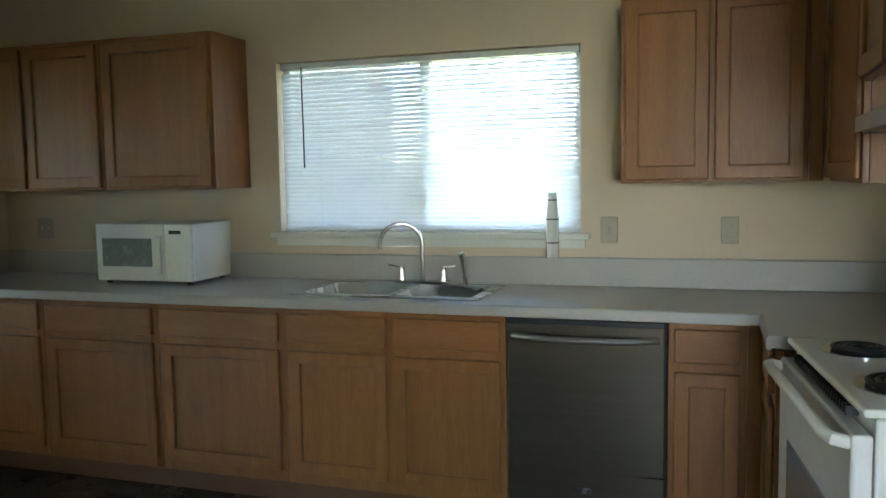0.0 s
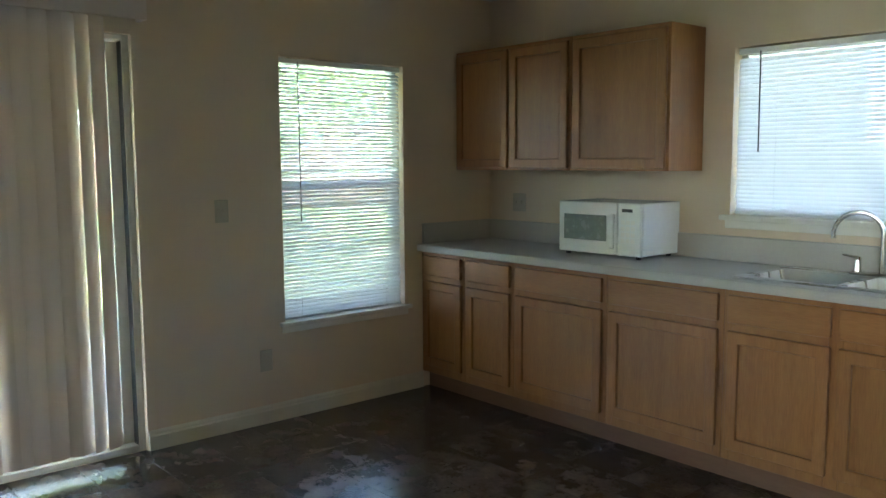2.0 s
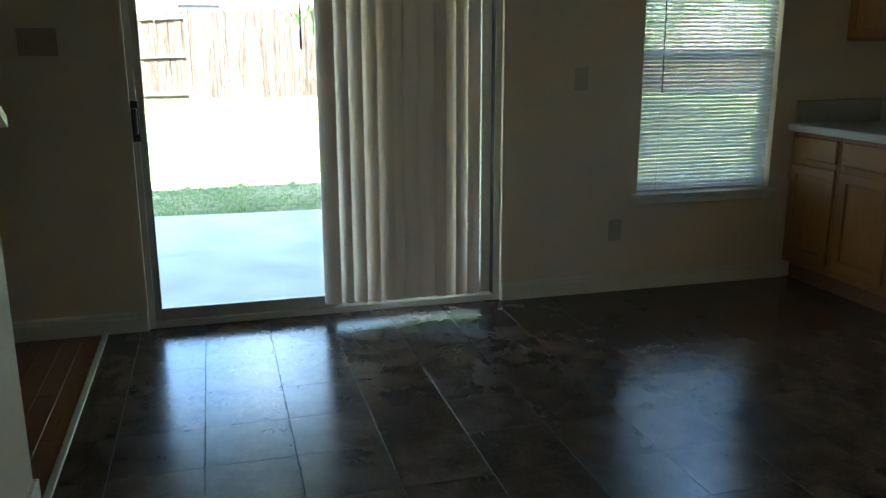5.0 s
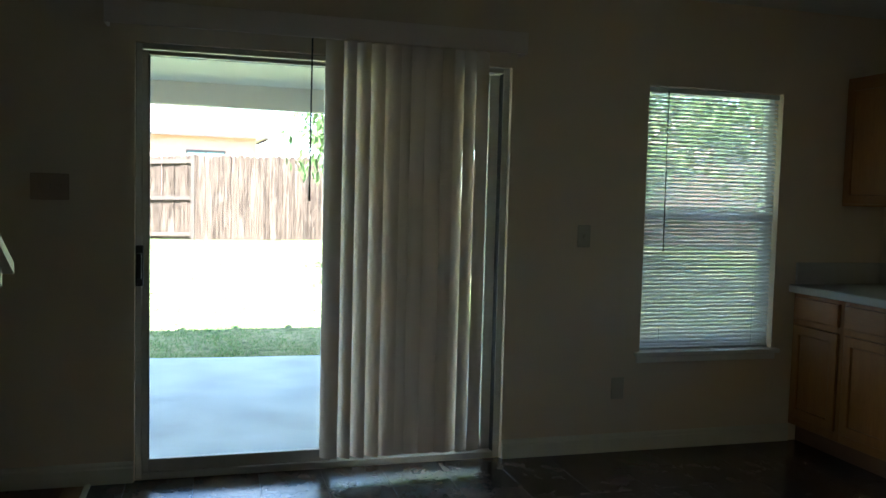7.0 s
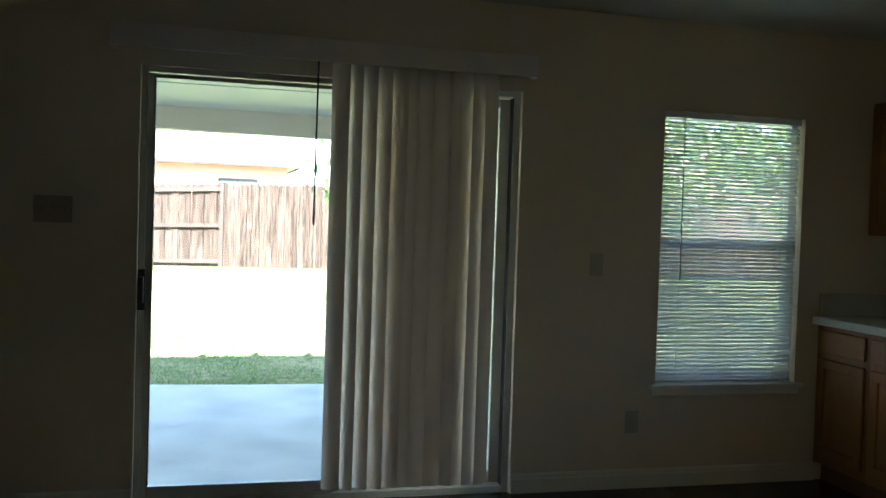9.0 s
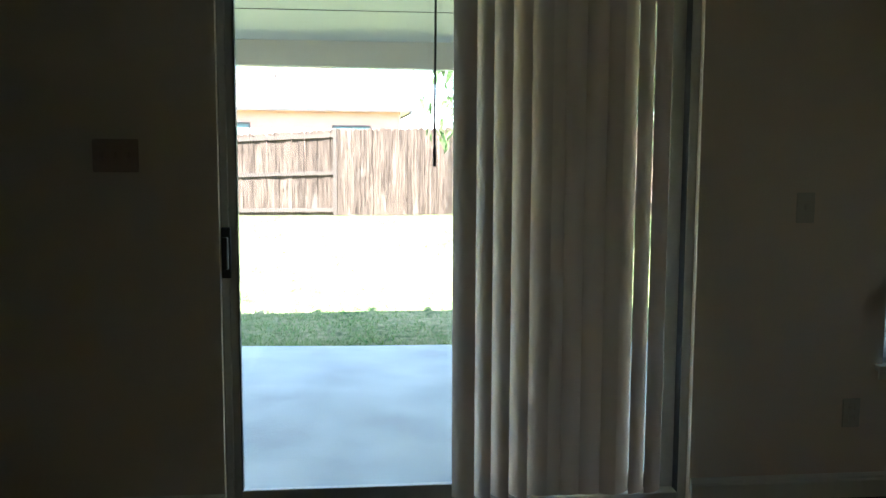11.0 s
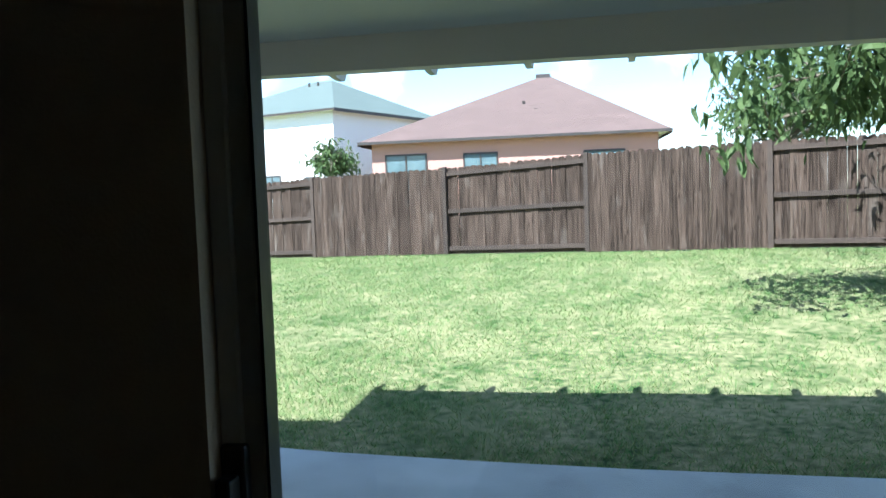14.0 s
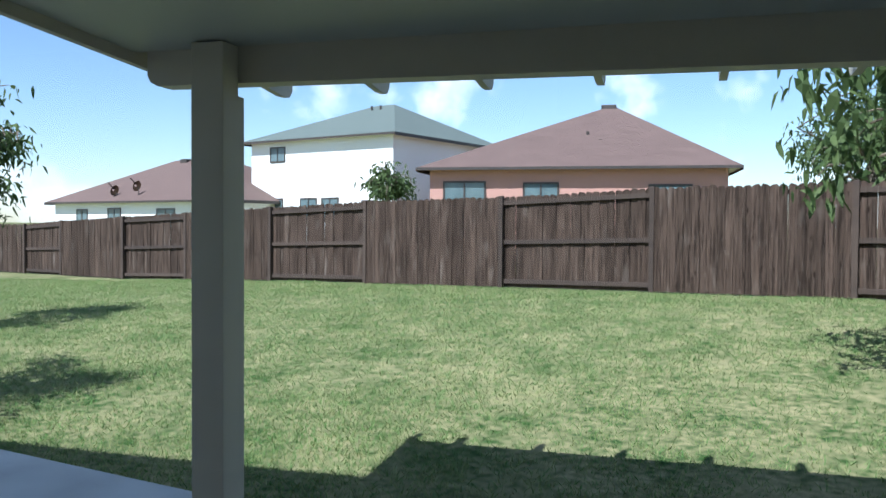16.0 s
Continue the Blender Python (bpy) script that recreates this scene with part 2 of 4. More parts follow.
SHINGLE_R = surface("red_brown_shingle", (0.085, 0.052, 0.043), (0.15, 0.097, 0.082), 1.2, 0.9, 0.5, 9, (1, 1, 3), grain=0.55)
SHINGLE_G = surface("grey_green_shingle", (0.078, 0.100, 0.090), (0.118, 0.142, 0.128), 1.0, 0.9, 0.5, 9, (1, 1, 3), grain=0.55)
WHITE_SIDING = surface("white_siding", (0.74, 0.73, 0.69), (0.80, 0.79, 0.76), 1.0, 0.8, 0.2, 20)
BRICK = surface("pink_brick", (0.42, 0.222, 0.178), (0.51, 0.292, 0.240), 3, 0.9, 0.3, 14, (1, 1, 2.5), grain=0.6)
DARKTRIM = surface("dark_window_trim", (0.035, 0.028, 0.024), (0.065, 0.05, 0.043), 6, 0.5, 0.05, 60)
FARGLASS = surface("far_window_glass", (0.06, 0.09, 0.10), (0.16, 0.22, 0.23), 1.5, 0.08, 0, 20)
RAIL = surface("fence_rail_wood", (0.030, 0.019, 0.014), (0.078, 0.053, 0.040), 2.0, 0.85, 0.5, 22, (9, 0.8, 9), vary=0.2, grain=0.5)
BARK = surface("bark", (0.10, 0.075, 0.055), (0.20, 0.16, 0.12), 6, 0.95, 0.9, 30, (3, 3, 0.6))


def leafy(name, c1, c2, amount):
    """Colour that changes from blade to blade, with light coming through."""
    m, t, b = shader(name)
    n, l = t.nodes, t.links
    g = n.new("ShaderNodeNewGeometry")
    mix = n.new("ShaderNodeMix")
    mix.data_type = 'RGBA'
    mix.inputs["A"].default_value = (*c1, 1)
    mix.inputs["B"].default_value = (*c2, 1)
    l.new(g.outputs["Random Per Island"], mix.inputs["Factor"])
    l.new(mix.outputs["Result"], b.inputs["Base Color"])
    b.inputs["Roughness"].default_value = 0.6
    b.inputs["Specular IOR Level"].default_value = 0.15
    tr = n.new("ShaderNodeBsdfTranslucent")
    l.new(mix.outputs["Result"], tr.inputs["Color"])
    ms = n.new("ShaderNodeMixShader")
    ms.inputs[0].default_value = amount
    l.new(b.outputs[0], ms.inputs[1])
    l.new(tr.outputs[0], ms.inputs[2])
    l.new(ms.outputs[0], n["Material Output"].inputs[0])
    return m


def weathered(name, dark, mid, pale):
    """Sun-bleached boards: long grain, fine grain, grey bleaching and small knots, different on every board."""
    m, t, b = shader(name)
    n, l = t.nodes, t.links
    co, info = n.new("ShaderNodeTexCoord"), n.new("ShaderNodeObjectInfo")
    add = n.new("ShaderNodeVectorMath")
    add.operation = 'MULTIPLY_ADD'
    add.inputs[1].default_value = (37, 53, 71)
    l.new(info.outputs["Random"], add.inputs[0])
    l.new(co.outputs["Object"], add.inputs[2])

    def grain(scale, stretch, detail=4):
        mp, nz = n.new("ShaderNodeMapping"), n.new("ShaderNodeTexNoise")
        mp.inputs["Scale"].default_value = stretch
        nz.inputs["Scale"].default_value, nz.inputs["Detail"].default_value = scale, detail
        l.new(add.outputs[0], mp.inputs["Vector"])
        l.new(mp.outputs["Vector"], nz.inputs["Vector"])
        return nz.outputs["Fac"]

    def mixed(fac, a, c, lo, hi):
        mr, mx = n.new("ShaderNodeMapRange"), n.new("ShaderNodeMix")
        mr.inputs["From Min"].default_value, mr.inputs["From Max"].default_value = lo, hi
        mx.data_type = 'RGBA'
        l.new(fac, mr.inputs["Value"])
        l.new(mr.outputs["Result"], mx.inputs["Factor"])
        for socket, v in ((mx.inputs["A"], a), (mx.inputs["B"], c)):
            if isinstance(v, tuple):
                socket.default_value = (*v, 1)
            else:
                l.new(v, socket)
        return mx.outputs["Result"]

    long_grain, fine_grain, patch = grain(3.0, (14, 14, 0.9)), grain(5.0, (30, 30, 2.2)), grain(2.6, (1.6, 1.6, 1.0))
    col = mixed(long_grain, dark, mid, 0.36, 0.60)
    col = mixed(patch, col, pale, 0.58, 0.95)
    col = mixed(fine_grain, col, pale, 0.60, 0.76)
    kn = n.new("ShaderNodeTexVoronoi")
    mp = n.new("ShaderNodeMapping")
    mp.inputs["Scale"].default_value = (9, 9, 4.2)
    l.new(add.outputs[0], mp.inputs["Vector"])
    l.new(mp.outputs["Vector"], kn.inputs["Vector"])
    kn.inputs["Scale"].default_value = 1.0
    col = mixed(kn.outputs["Distance"], (0.016, 0.010, 0.007), col, 0.07, 0.16)
    hsv, mr = n.new("ShaderNodeHueSaturation"), n.new("ShaderNodeMapRange")
    mr.inputs["To Min"].default_value, mr.inputs["To Max"].default_value = 0.72, 1.3
    l.new(info.outputs["Random"], mr.inputs["Value"])
    l.new(mr.outputs["Result"], hsv.inputs["Value"])
    l.new(col, hsv.inputs["Color"])
    l.new(hsv.outputs["Color"], b.inputs["Base Color"])
    b.inputs["Roughness"].default_value = 0.88
    b.inputs["Specular IOR Level"].default_value = 0.12
    bp = n.new("ShaderNodeBump")
    bp.inputs["Strength"].default_value, bp.inputs["Distance"].default_value = 0.7, 0.006
    l.new(long_grain, bp.inputs["Height"])
    l.new(bp.outputs["Normal"], b.inputs["Normal"])
    return m


FENCE = weathered("weathered_cedar", (0.022, 0.0145, 0.011), (0.080, 0.054, 0.041), (0.185, 0.150, 0.125))
LEAF = leafy("tree_leaf", (0.05, 0.085, 0.03), (0.12, 0.165, 0.06), 0.35)
GRASS = leafy("grass_blade", (0.080, 0.215, 0.050), (0.335, 0.345, 0.155), 0.35)

# ---------- the house: walls, floors, ceiling ----------
H = 2.46
DY0, DY1, DZ = -4.18, -2.37, 2.03       # patio door opening
WY0, WY1, WZ0, WZ1 = -1.582, -0.738, 0.545, 1.992   # window beside the counter
SX0, SX1, SZ0, SZ1 = 1.75, 3.254, 1.145, 1.982    # window over the sink
RX = 4.65                                  # wall behind the range

solid("wall_west", boxes(((-0.15, -8.5, -0.1), (0, DY0, H)), ((-0.15, DY1, -0.1), (0, WY0, H)), ((-0.15, WY1, -0.1), (0, 0.15, H)),
      ((-0.15, DY0, DZ), (0, DY1, H)), ((-0.15, WY0, -0.1), (0, WY1, WZ0)), ((-0.15, WY0, WZ1), (0, WY1, H)), ((-0.15, DY0, -0.1), (0, DY1, -0.005))), PAINT)
solid("wall_north", boxes(((0, 0, -0.1), (SX0, 0.15, H)), ((SX1, 0, -0.1), (RX + 0.12, 0.15, H)), ((SX0, 0, -0.1), (SX1, 0.15, SZ0)), ((SX0, 0, SZ1), (SX1, 0.15, H))), PAINT)
solid("wall_range", boxes(((RX, -2.9, 0), (RX + 0.12, 0, H))), PAINT)
solid("wall_east", boxes(((7.5, -8.5, 0), (7.65, 0.15, H)), ((RX + 0.12, 0.0, 0), (7.5, 0.15, H))), PAINT)
# unseen wall; its opening is made up to hold the fill lamp
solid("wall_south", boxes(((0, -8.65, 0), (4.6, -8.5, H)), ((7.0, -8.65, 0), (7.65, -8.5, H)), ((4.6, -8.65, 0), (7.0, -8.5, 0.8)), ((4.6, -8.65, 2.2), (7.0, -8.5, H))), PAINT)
# unseen wall, added to keep the fill light off the west wall
solid("wall_light_baffle", boxes(((3.9, -8.5, 0), (4.02, -4.40, H))), PAINT)
solid("ceiling", boxes(((-0.15, -8.65, H), (7.65, 0.15, H + 0.12))), CEIL)
solid("wall_upper_storey", boxes(((-0.15, -12, H + 0.12), (0, 6, 5.9)), ((-0.15, -12, -0.25), (0, -8.65, H + 0.12)), ((-0.15, 0.15, -0.25), (0, 6, H + 0.12))), STUCCO)
solid("house_roof", boxes(((-0.62, -12.4, 5.9), (9, 6.4, 6.08))), SHINGLE_R)

floor = solid("floor", boxes(((-0.02, -4.377, -0.1), (7.5, 0, -0.0014))), GROUT)
floor2 = solid("floor_hardwood", boxes(((-0.02, -8.5, -0.1), (7.5, -4.378, -0.006))), GROUT)
solid("trim_threshold", boxes(((0, -4.392, -0.004), (1.62, -4.366, 0.007)), bevel=0.003), IVORY)


def baseboard(name, y0, y1):
    bm = bmesh.new()
    extrude_profile(bm, [(0, 0), (0.014, 0), (0.014, 0.07), (0.009, 0.078), (0.009, 0.088), (0.004, 0.098), (0, 0.1)], 'y', y0, y1)
    solid(name, bm, CREAM)


baseboard("baseboard", DY1 + 0.004, -0.602)
baseboard("baseboard", -8.5, DY0 - 0.004)

# stair-side half wall with a moulded cap
bm = bmesh.new()
extrude_profile(bm, [(1.60, 0), (3.9, 0), (3.9, 2.40), (1.60, 1.13)], 'y', -4.50, -4.40)
solid("wall_stair", bm, PAINT)
bm = bmesh.new()
extrude_profile(bm, [(1.56, 1.128), (3.9, 2.42), (3.9, 2.45), (1.56, 1.158)], 'y', -4.545, -4.355)
extrude_profile(bm, [(1.58, 1.095), (3.9, 2.376), (3.9, 2.418), (1.58, 1.137)], 'y', -4.52, -4.38)
solid("trim_stair_cap", bm, TRIM)
solid("baseboard", boxes(((1.60, -4.40, 0), (3.9, -4.386, 0.09)), ((1.586, -4.50, 0), (1.60, -4.386, 0.09)), bevel=0.003), TRIM)

# ---------- patio door ----------
door = thing("door_1", "closed sliding glass patio door in a tan frame", "sliding door", (-0.06, -3.27, 0), kind="structure")
FX0, FX1 = -0.138, -0.032
part("door_frame", boxes(((FX0, DY0, 0), (FX1, DY0 + 0.03, DZ)), ((FX0, DY1 - 0.035, 0), (FX1, DY1, DZ)), ((FX0, DY0 + 0.03, DZ - 0.025), (FX1, DY1 - 0.035, DZ)), ((FX0, DY0 + 0.03, -0.004), (FX1, DY1 - 0.035, 0.03)), bevel=0.003), VINYL, door)


def sash(name, y0, y1, x0, x1, z0, z1, s, rb, rt, parent):
    ob = part(name, boxes(((x0, y0, z0), (x1, y0 + s, z1)), ((x0, y1 - s, z0), (x1, y1, z1)), ((x0, y0 + s, z0), (x1, y1 - s, z0 + rb)), ((x0, y0 + s, z1 - rt), (x1, y1 - s, z1)), bevel=0.003), VINYL, parent)
    xm = (x0 + x1) / 2
    g = part("glass", boxes(((xm - 0.003, y0 + s - 0.004, z0 + rb - 0.004), (xm + 0.003, y1 - s + 0.004, z1 - rt + 0.004))), GLASS, ob)
    g.visible_shadow = False
    return ob


slider = sash("sliding_panel", DY0 + 0.012, -3.257, -0.070, -0.040, 0.032, DZ - 0.03, 0.045, 0.060, 0.02, door)
sash("fixed_panel", -3.31, DY1 - 0.03, -0.118, -0.086, 0.032, DZ - 0.03, 0.060, 0.060, 0.045, door)
bm = boxes(((-0.040, -4.178, 0.915), (-0.022, -4.143, 1.105)), bevel=0.005)
box(bm, (-0.022, -4.172, 0.95), (0.008, -4.150, 1.07), 0.005)
part("handle", bm, BLACK, slider, "dark pull handle")
# black strip added to darken the stile's inner edge, which is only backlit
part("backlit_shade_strip", boxes(((-0.0715, DY0 + 0.0575, 0.094), (-0.0385, DY0 + 0.062, DZ - 0.052))), BLACK, slider, "black strip standing in for backlit shade")
part("weather_strip", boxes(((-0.086, DY1 - 0.037, 0.03), (-0.034, DY1 - 0.0352, DZ - 0.03))), BLACK, door)

# vertical blind
vb = thing("vertical_blind", "beige vertical blind drawn half across the patio door", "blind", (0.06, -3.3, 2.13))
part("valance", boxes(((0.004, -4.30, 2.085), (0.10, -4.285, 2.19)), ((0.004, -2.345, 2.085), (0.10, -2.33, 2.19)), ((0.10, -4.30, 2.085), (0.112, -2.33, 2.19)), bevel=0.002), VANE, vb)
part("head_rail", boxes(((0.035, -4.27, 2.10), (0.08, -2.36, 2.14)), bevel=0.002), WVINYL, vb)


def vane_mesh():
    bm = bmesh.new()
    w, n = 0.089, 6
    cols = []
    for i in range(n + 1):
        s = i / n - 0.5
        cols.append((0.012 * (1 - 4 * s * s), s * w))
    for off in (0, 0.0016):
        for (a, b) in zip(cols, cols[1:]):
            bm.faces.new([bm.verts.new((a[0] + off, a[1], 0)), bm.verts.new((b[0] + off, b[1], 0)), bm.verts.new((b[0] + off, b[1], 2.015)), bm.verts.new((a[0] + off, a[1], 2.015))])
    bmesh.ops.remove_doubles(bm, verts=bm.verts, dist=0.0002)
    return mesh_of("vane", bm, VANE, True)


VM = vane_mesh()
for y, a in ((-3.285, -24), (-3.215, -44), (-3.145, -47), (-3.075, -44), (-3.005, -20), (-2.945, 4), (-2.87, 4), (-2.795, 4), (-2.735, -36), (-2.675, 28), (-2.61, 34), (-2.545, 30)):
    piece("vane", VM, vb, pose(0.055, y, 0.075, 0, 0.0, a + rng.uniform(-2, 2)))
bm = bmesh.new()
rod(bm, (0.09, -3.40, 1.34), (0.085, -3.395, 2.12), 0.0042, seg=8)
rod(bm, (0.09, -3.40, 1.33), (0.09, -3.40, 1.40), 0.006, seg=8)
part("wand", bm, BLACK, vb, "dark tilt wand")

# ---------- windows with mini blinds ----------
def window_y(name, y0, y1, z0, z1, wall_x, label):
    """A single-hung window in the west wall."""
    w = thing(name, label, "window", (wall_x - 0.1, (y0 + y1) / 2, z0), kind="structure")
    x0, x1 = -0.125, -0.07
    zm = (z0 + z1) / 2 + 0.02
    part("window_frame", boxes(((x0, y0, z0), (x1, y0 + 0.035, z1)), ((x0, y1 - 0.035, z0), (x1, y1, z1)), ((x0, y0 + 0.035, z1 - 0.035), (x1, y1 - 0.035, z1)), ((x0, y0 + 0.035, z0), (x1, y1 - 0.035, z0 + 0.045)), ((x0 + 0.01, y0 + 0.035, zm - 0.022), (x1 + 0.006, y1 - 0.035, zm + 0.022)), bevel=0.003), WVINYL, w)
    for a, b in ((z0 + 0.04, zm - 0.02), (zm + 0.02, z1 - 0.03)):
        g = part("pane", boxes(((-0.101, y0 + 0.03, a), (-0.097, y1 - 0.03, b))), GLASS, w)
        g.visible_shadow = False
    g = part("screen", boxes(((-0.12, y0 + 0.03, z0 + 0.04), (-0.119, y1 - 0.03, zm))), SCREEN, w)
    g.visible_shadow = False
    part("window_sill", boxes(((-0.07, y0 + 0.001, z0 - 0.022), (0.0, y1 - 0.001, z0 + 0.002)), ((0.0, y0 - 0.035, z0 - 0.022), (0.035, y1 + 0.035, z0 + 0.002)), bevel=0.003), TRIM, w)
    part("apron", boxes(((0.0005, y0 - 0.02, z0 - 0.06), (0.012, y1 + 0.02, z0 - 0.0225)), bevel=0.003), TRIM, w)
    return w


window_y("window_1", WY0, WY1, WZ0, WZ1, 0, "white single-hung window with a painted sill")
w2 = thing("window_2", "white sliding window over the kitchen sink", "window", (2.49, 0.1, SZ0), kind="structure")
xm = (SX0 + SX1) / 2
part("window_frame", boxes(((SX0, 0.07, SZ0), (SX0 + 0.035, 0.125, SZ1)), ((SX1 - 0.035, 0.07, SZ0), (SX1, 0.125, SZ1)), ((SX0 + 0.035, 0.07, SZ1 - 0.035), (SX1 - 0.035, 0.125, SZ1)), ((SX0 + 0.035, 0.07, SZ0), (SX1 - 0.035, 0.125, SZ0 + 0.04)), ((xm - 0.025, 0.072, SZ0 + 0.04), (xm + 0.025, 0.122, SZ1 - 0.035)), bevel=0.003), WVINYL, w2)
for a, b in ((SX0 + 0.03, xm - 0.02), (xm + 0.02, SX1 - 0.03)):
    g = part("pane", boxes(((a, 0.097, SZ0 + 0.035), (b, 0.101, SZ1 - 0.03))), GLASS, w2)
    g.visible_shadow = False
g = part("screen", boxes(((SX0 + 0.03, 0.118, SZ0 + 0.035), (xm, 0.119, SZ1 - 0.03))), SCREEN, w2)
g.visible_shadow = False
part("window_sill", boxes(((SX0 + 0.001, 0.0, SZ0 - 0.024), (SX1 - 0.001, 0.07, SZ0 + 0.002)), ((SX0 - 0.042, -0.04, SZ0 - 0.024), (SX1 + 0.042, 0.0, SZ0 + 0.002)), bevel=0.004), TRIM, w2)
part("apron", boxes(((SX0 - 0.02, -0.014, SZ0 - 0.066), (SX1 + 0.02, -0.0005, SZ0 - 0.0245)), bevel=0.003), TRIM, w2)


def slat_mesh(length, tilt):
    """A curved aluminium slat along x, its outer edge raised."""
    bm = bmesh.new()
    pts = []
    for i in range(5):
        s = i / 4 - 0.5
        pts.append((s * 0.025, 0.0022 * (1 - 4 * s * s)))
    pts += [(p[0], p[1] - 0.0006) for p in pts[::-1]]
    c, q = math.cos(tilt), math.sin(tilt)
    pts = [(p[0] * c - p[1] * q, p[0] * q + p[1] * c) for p in pts]
    extrude_profile(bm, pts, 'x', -length / 2, length / 2)
    return mesh_of("slat", bm, SLAT, True)


def mini_blind(label, base, turn, length, height, tilt, cord):
    """A mini blind whose local x runs along the window and whose local y points out of the room."""
    b = thing("mini_blind", label, "blind", base, turn)
    part("head_rail", boxes(((-length / 2, -0.016, height - 0.028), (length / 2, 0.016, height)), bevel=0.002), WVINYL, b, local=True)
    part("bottom_rail", boxes(((-length / 2, -0.013, 0.0), (length / 2, 0.013, 0.014)), bevel=0.003), WVINYL, b, local=True)
    me = slat_mesh(length, tilt)
    n = int((height - 0.05) / 0.0212)
    for i in range(n):
        piece("slat", me, b, pose(rng.uniform(-0.002, 0.002), 0, 0.026 + i * 0.0212, rng.uniform(-0.7, 0.7), rng.uniform(-0.03, 0.03), 0), local=True)
    bm = bmesh.new()
    rod(bm, (cord, -0.024, height - 0.02), (cord + 0.004, -0.026, height * 0.38), 0.0035, seg=8)
    part("wand", bm, BLACK, b, "thin tilt wand", local=True)
    for s in (-0.36, 0.36):
        part("ladder_cord", rod(bmesh.new(), (s * length, -0.014, 0.01), (s * length, -0.014, height - 0.02), 0.0009, seg=5), WVINYL, b, local=True)
    return b


mini_blind("white mini blind with half-open slats", (-0.035, (WY0 + WY1) / 2, WZ0 + 0.006), 90, WY1 - WY0 - 0.022, WZ1 - WZ0 - 0.012, radians(40), -0.30)
mini_blind("white mini blind glowing with daylight over the sink", (xm, 0.035, SZ0 + 0.006), 0, SX1 - SX0 - 0.022, SZ1 - SZ0 - 0.012, radians(56), -0.62)

# ---------- kitchen cabinets ----------
def shaker(parent, name, a, b, axis, face, label=""):
    """A framed door with a recessed panel. a, b: (along, z) corners; axis 'y': faces -y at y=face; 'x': faces -x at x=face."""
    (u0, z0), (u1, z1) = a, b
    s = 0.055
    def bx(ua, ub, za, zb, d0, d1):
        return ((ua, face + d0, za), (ub, face + d1, zb)) if axis == 'y' else ((face + d0, ua, za), (face + d1, ub, zb))
    ob = part(name, ring(bmesh.new(), (u0, z0, u1, z1), (u0 + s, z0 + s, u1 - s, z1 - s), (lambda u, d, z: (u, face + d, z)) if axis == 'y' else (lambda u, d, z: (face + d, u, z)), 0, 0.019, 0.006), OAK, parent, label)
    part("door_panel", boxes(bx(u0 + s - 0.004, u1 - s + 0.004, z0 + s - 0.004, z1 - s + 0.004, 0.0115, 0.017)), OAK, ob)
    return ob


def slab(parent, name, a, b, axis, face):
    (u0, z0), (u1, z1) = a, b
    r = ((u0, face, z0), (u1, face + 0.019, z1)) if axis == 'y' else ((face, u0, z0), (face + 0.019, u1, z1))
    return part(name, boxes(r, bevel=0.005), OAKH, parent)


def face_frame(u0, u1, z0, z1, rails, stiles, axis, f):
    rows = []
    def bx(ua, ub, za, zb):
        return ((ua, f, za), (ub, f + 0.019, zb)) if axis == 'y' else ((f, ua, za), (f + 0.019, ub, zb))
    for s in stiles:
        rows.append(bx(s[0], s[1], z0, z1))
    edges = sorted(stiles)
    for (za, zb) in rails:
        for p, q in zip(edges, edges[1:]):
            rows.append(bx(p[1], q[0], za, zb))
    return boxes(*rows, bevel=0.0015)


def base_unit(x0, x1, doors, label):
    c = thing("base_cabinet", label, "cabinet", ((x0 + x1) / 2, -0.3, 0), group="base cabinets")
    part("body", boxes(((x0, -0.581, 0.105), (x0 + 0.016, -0.004, 0.868)), ((x1 - 0.016, -0.581, 0.105), (x1, -0.004, 0.868)), ((x0 + 0.016, -0.581, 0.105), (x1 - 0.016, -0.004, 0.12)), ((x0 + 0.016, -0.012, 0.12), (x1 - 0.016, -0.004, 0.868))), OAK, c)
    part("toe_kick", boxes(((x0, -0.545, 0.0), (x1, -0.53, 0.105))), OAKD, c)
    e = 0.022
    xs = [x0 + e + (x1 - x0 - 2 * e) * k / doors for k in range(doors + 1)]
    stiles = [(x0, x0 + 0.038)] + [(q - 0.03, q + 0.03) for q in xs[1:-1]] + [(x1 - 0.038, x1)]
    part("face_frame", face_frame(x0, x1, 0.105, 0.868, [(0.105, 0.15), (0.68, 0.73), (0.835, 0.868)], stiles, 'y', -0.6), OAK, c)
    for k in range(doors):
        u0, u1 = xs[k] + (0.016 if k else 0), xs[k + 1] - (0.016 if k < doors - 1 else 0)
        slab(c, "drawer_front", (u0, 0.722), (u1, 0.845), 'y', -0.6195)
        shaker(c, "door", (u0, 0.155), (u1, 0.687), 'y', -0.6195)


UNITS = [(0.003, 0.40, 1), (0.40, 0.803, 1), (0.803, 1.445, 1), (1.445, 2.084, 1), (2.084, 3.053, 2), (3.662, 3.935, 1)]
for x0, x1, n in UNITS:
    base_unit(x0, x1 - 0.001, n, "oak base cabinet with a drawer over a framed door" if n == 1 else "oak sink base cabinet with two framed doors")
corner = thing("base_cabinet", "oak corner base cabinet beside the white range", "cabinet", (4.2, -0.6, 0), group="base cabinets")
part("body", boxes(((3.936, -0.6, 0.105), (4.0, -0.581, 0.868)), ((4.0, -1.03, 0.105), (4.019, -0.60, 0.868)), ((4.02, -1.03, 0.105), (4.59, -1.012, 0.868)), bevel=0.001), OAK, corner)
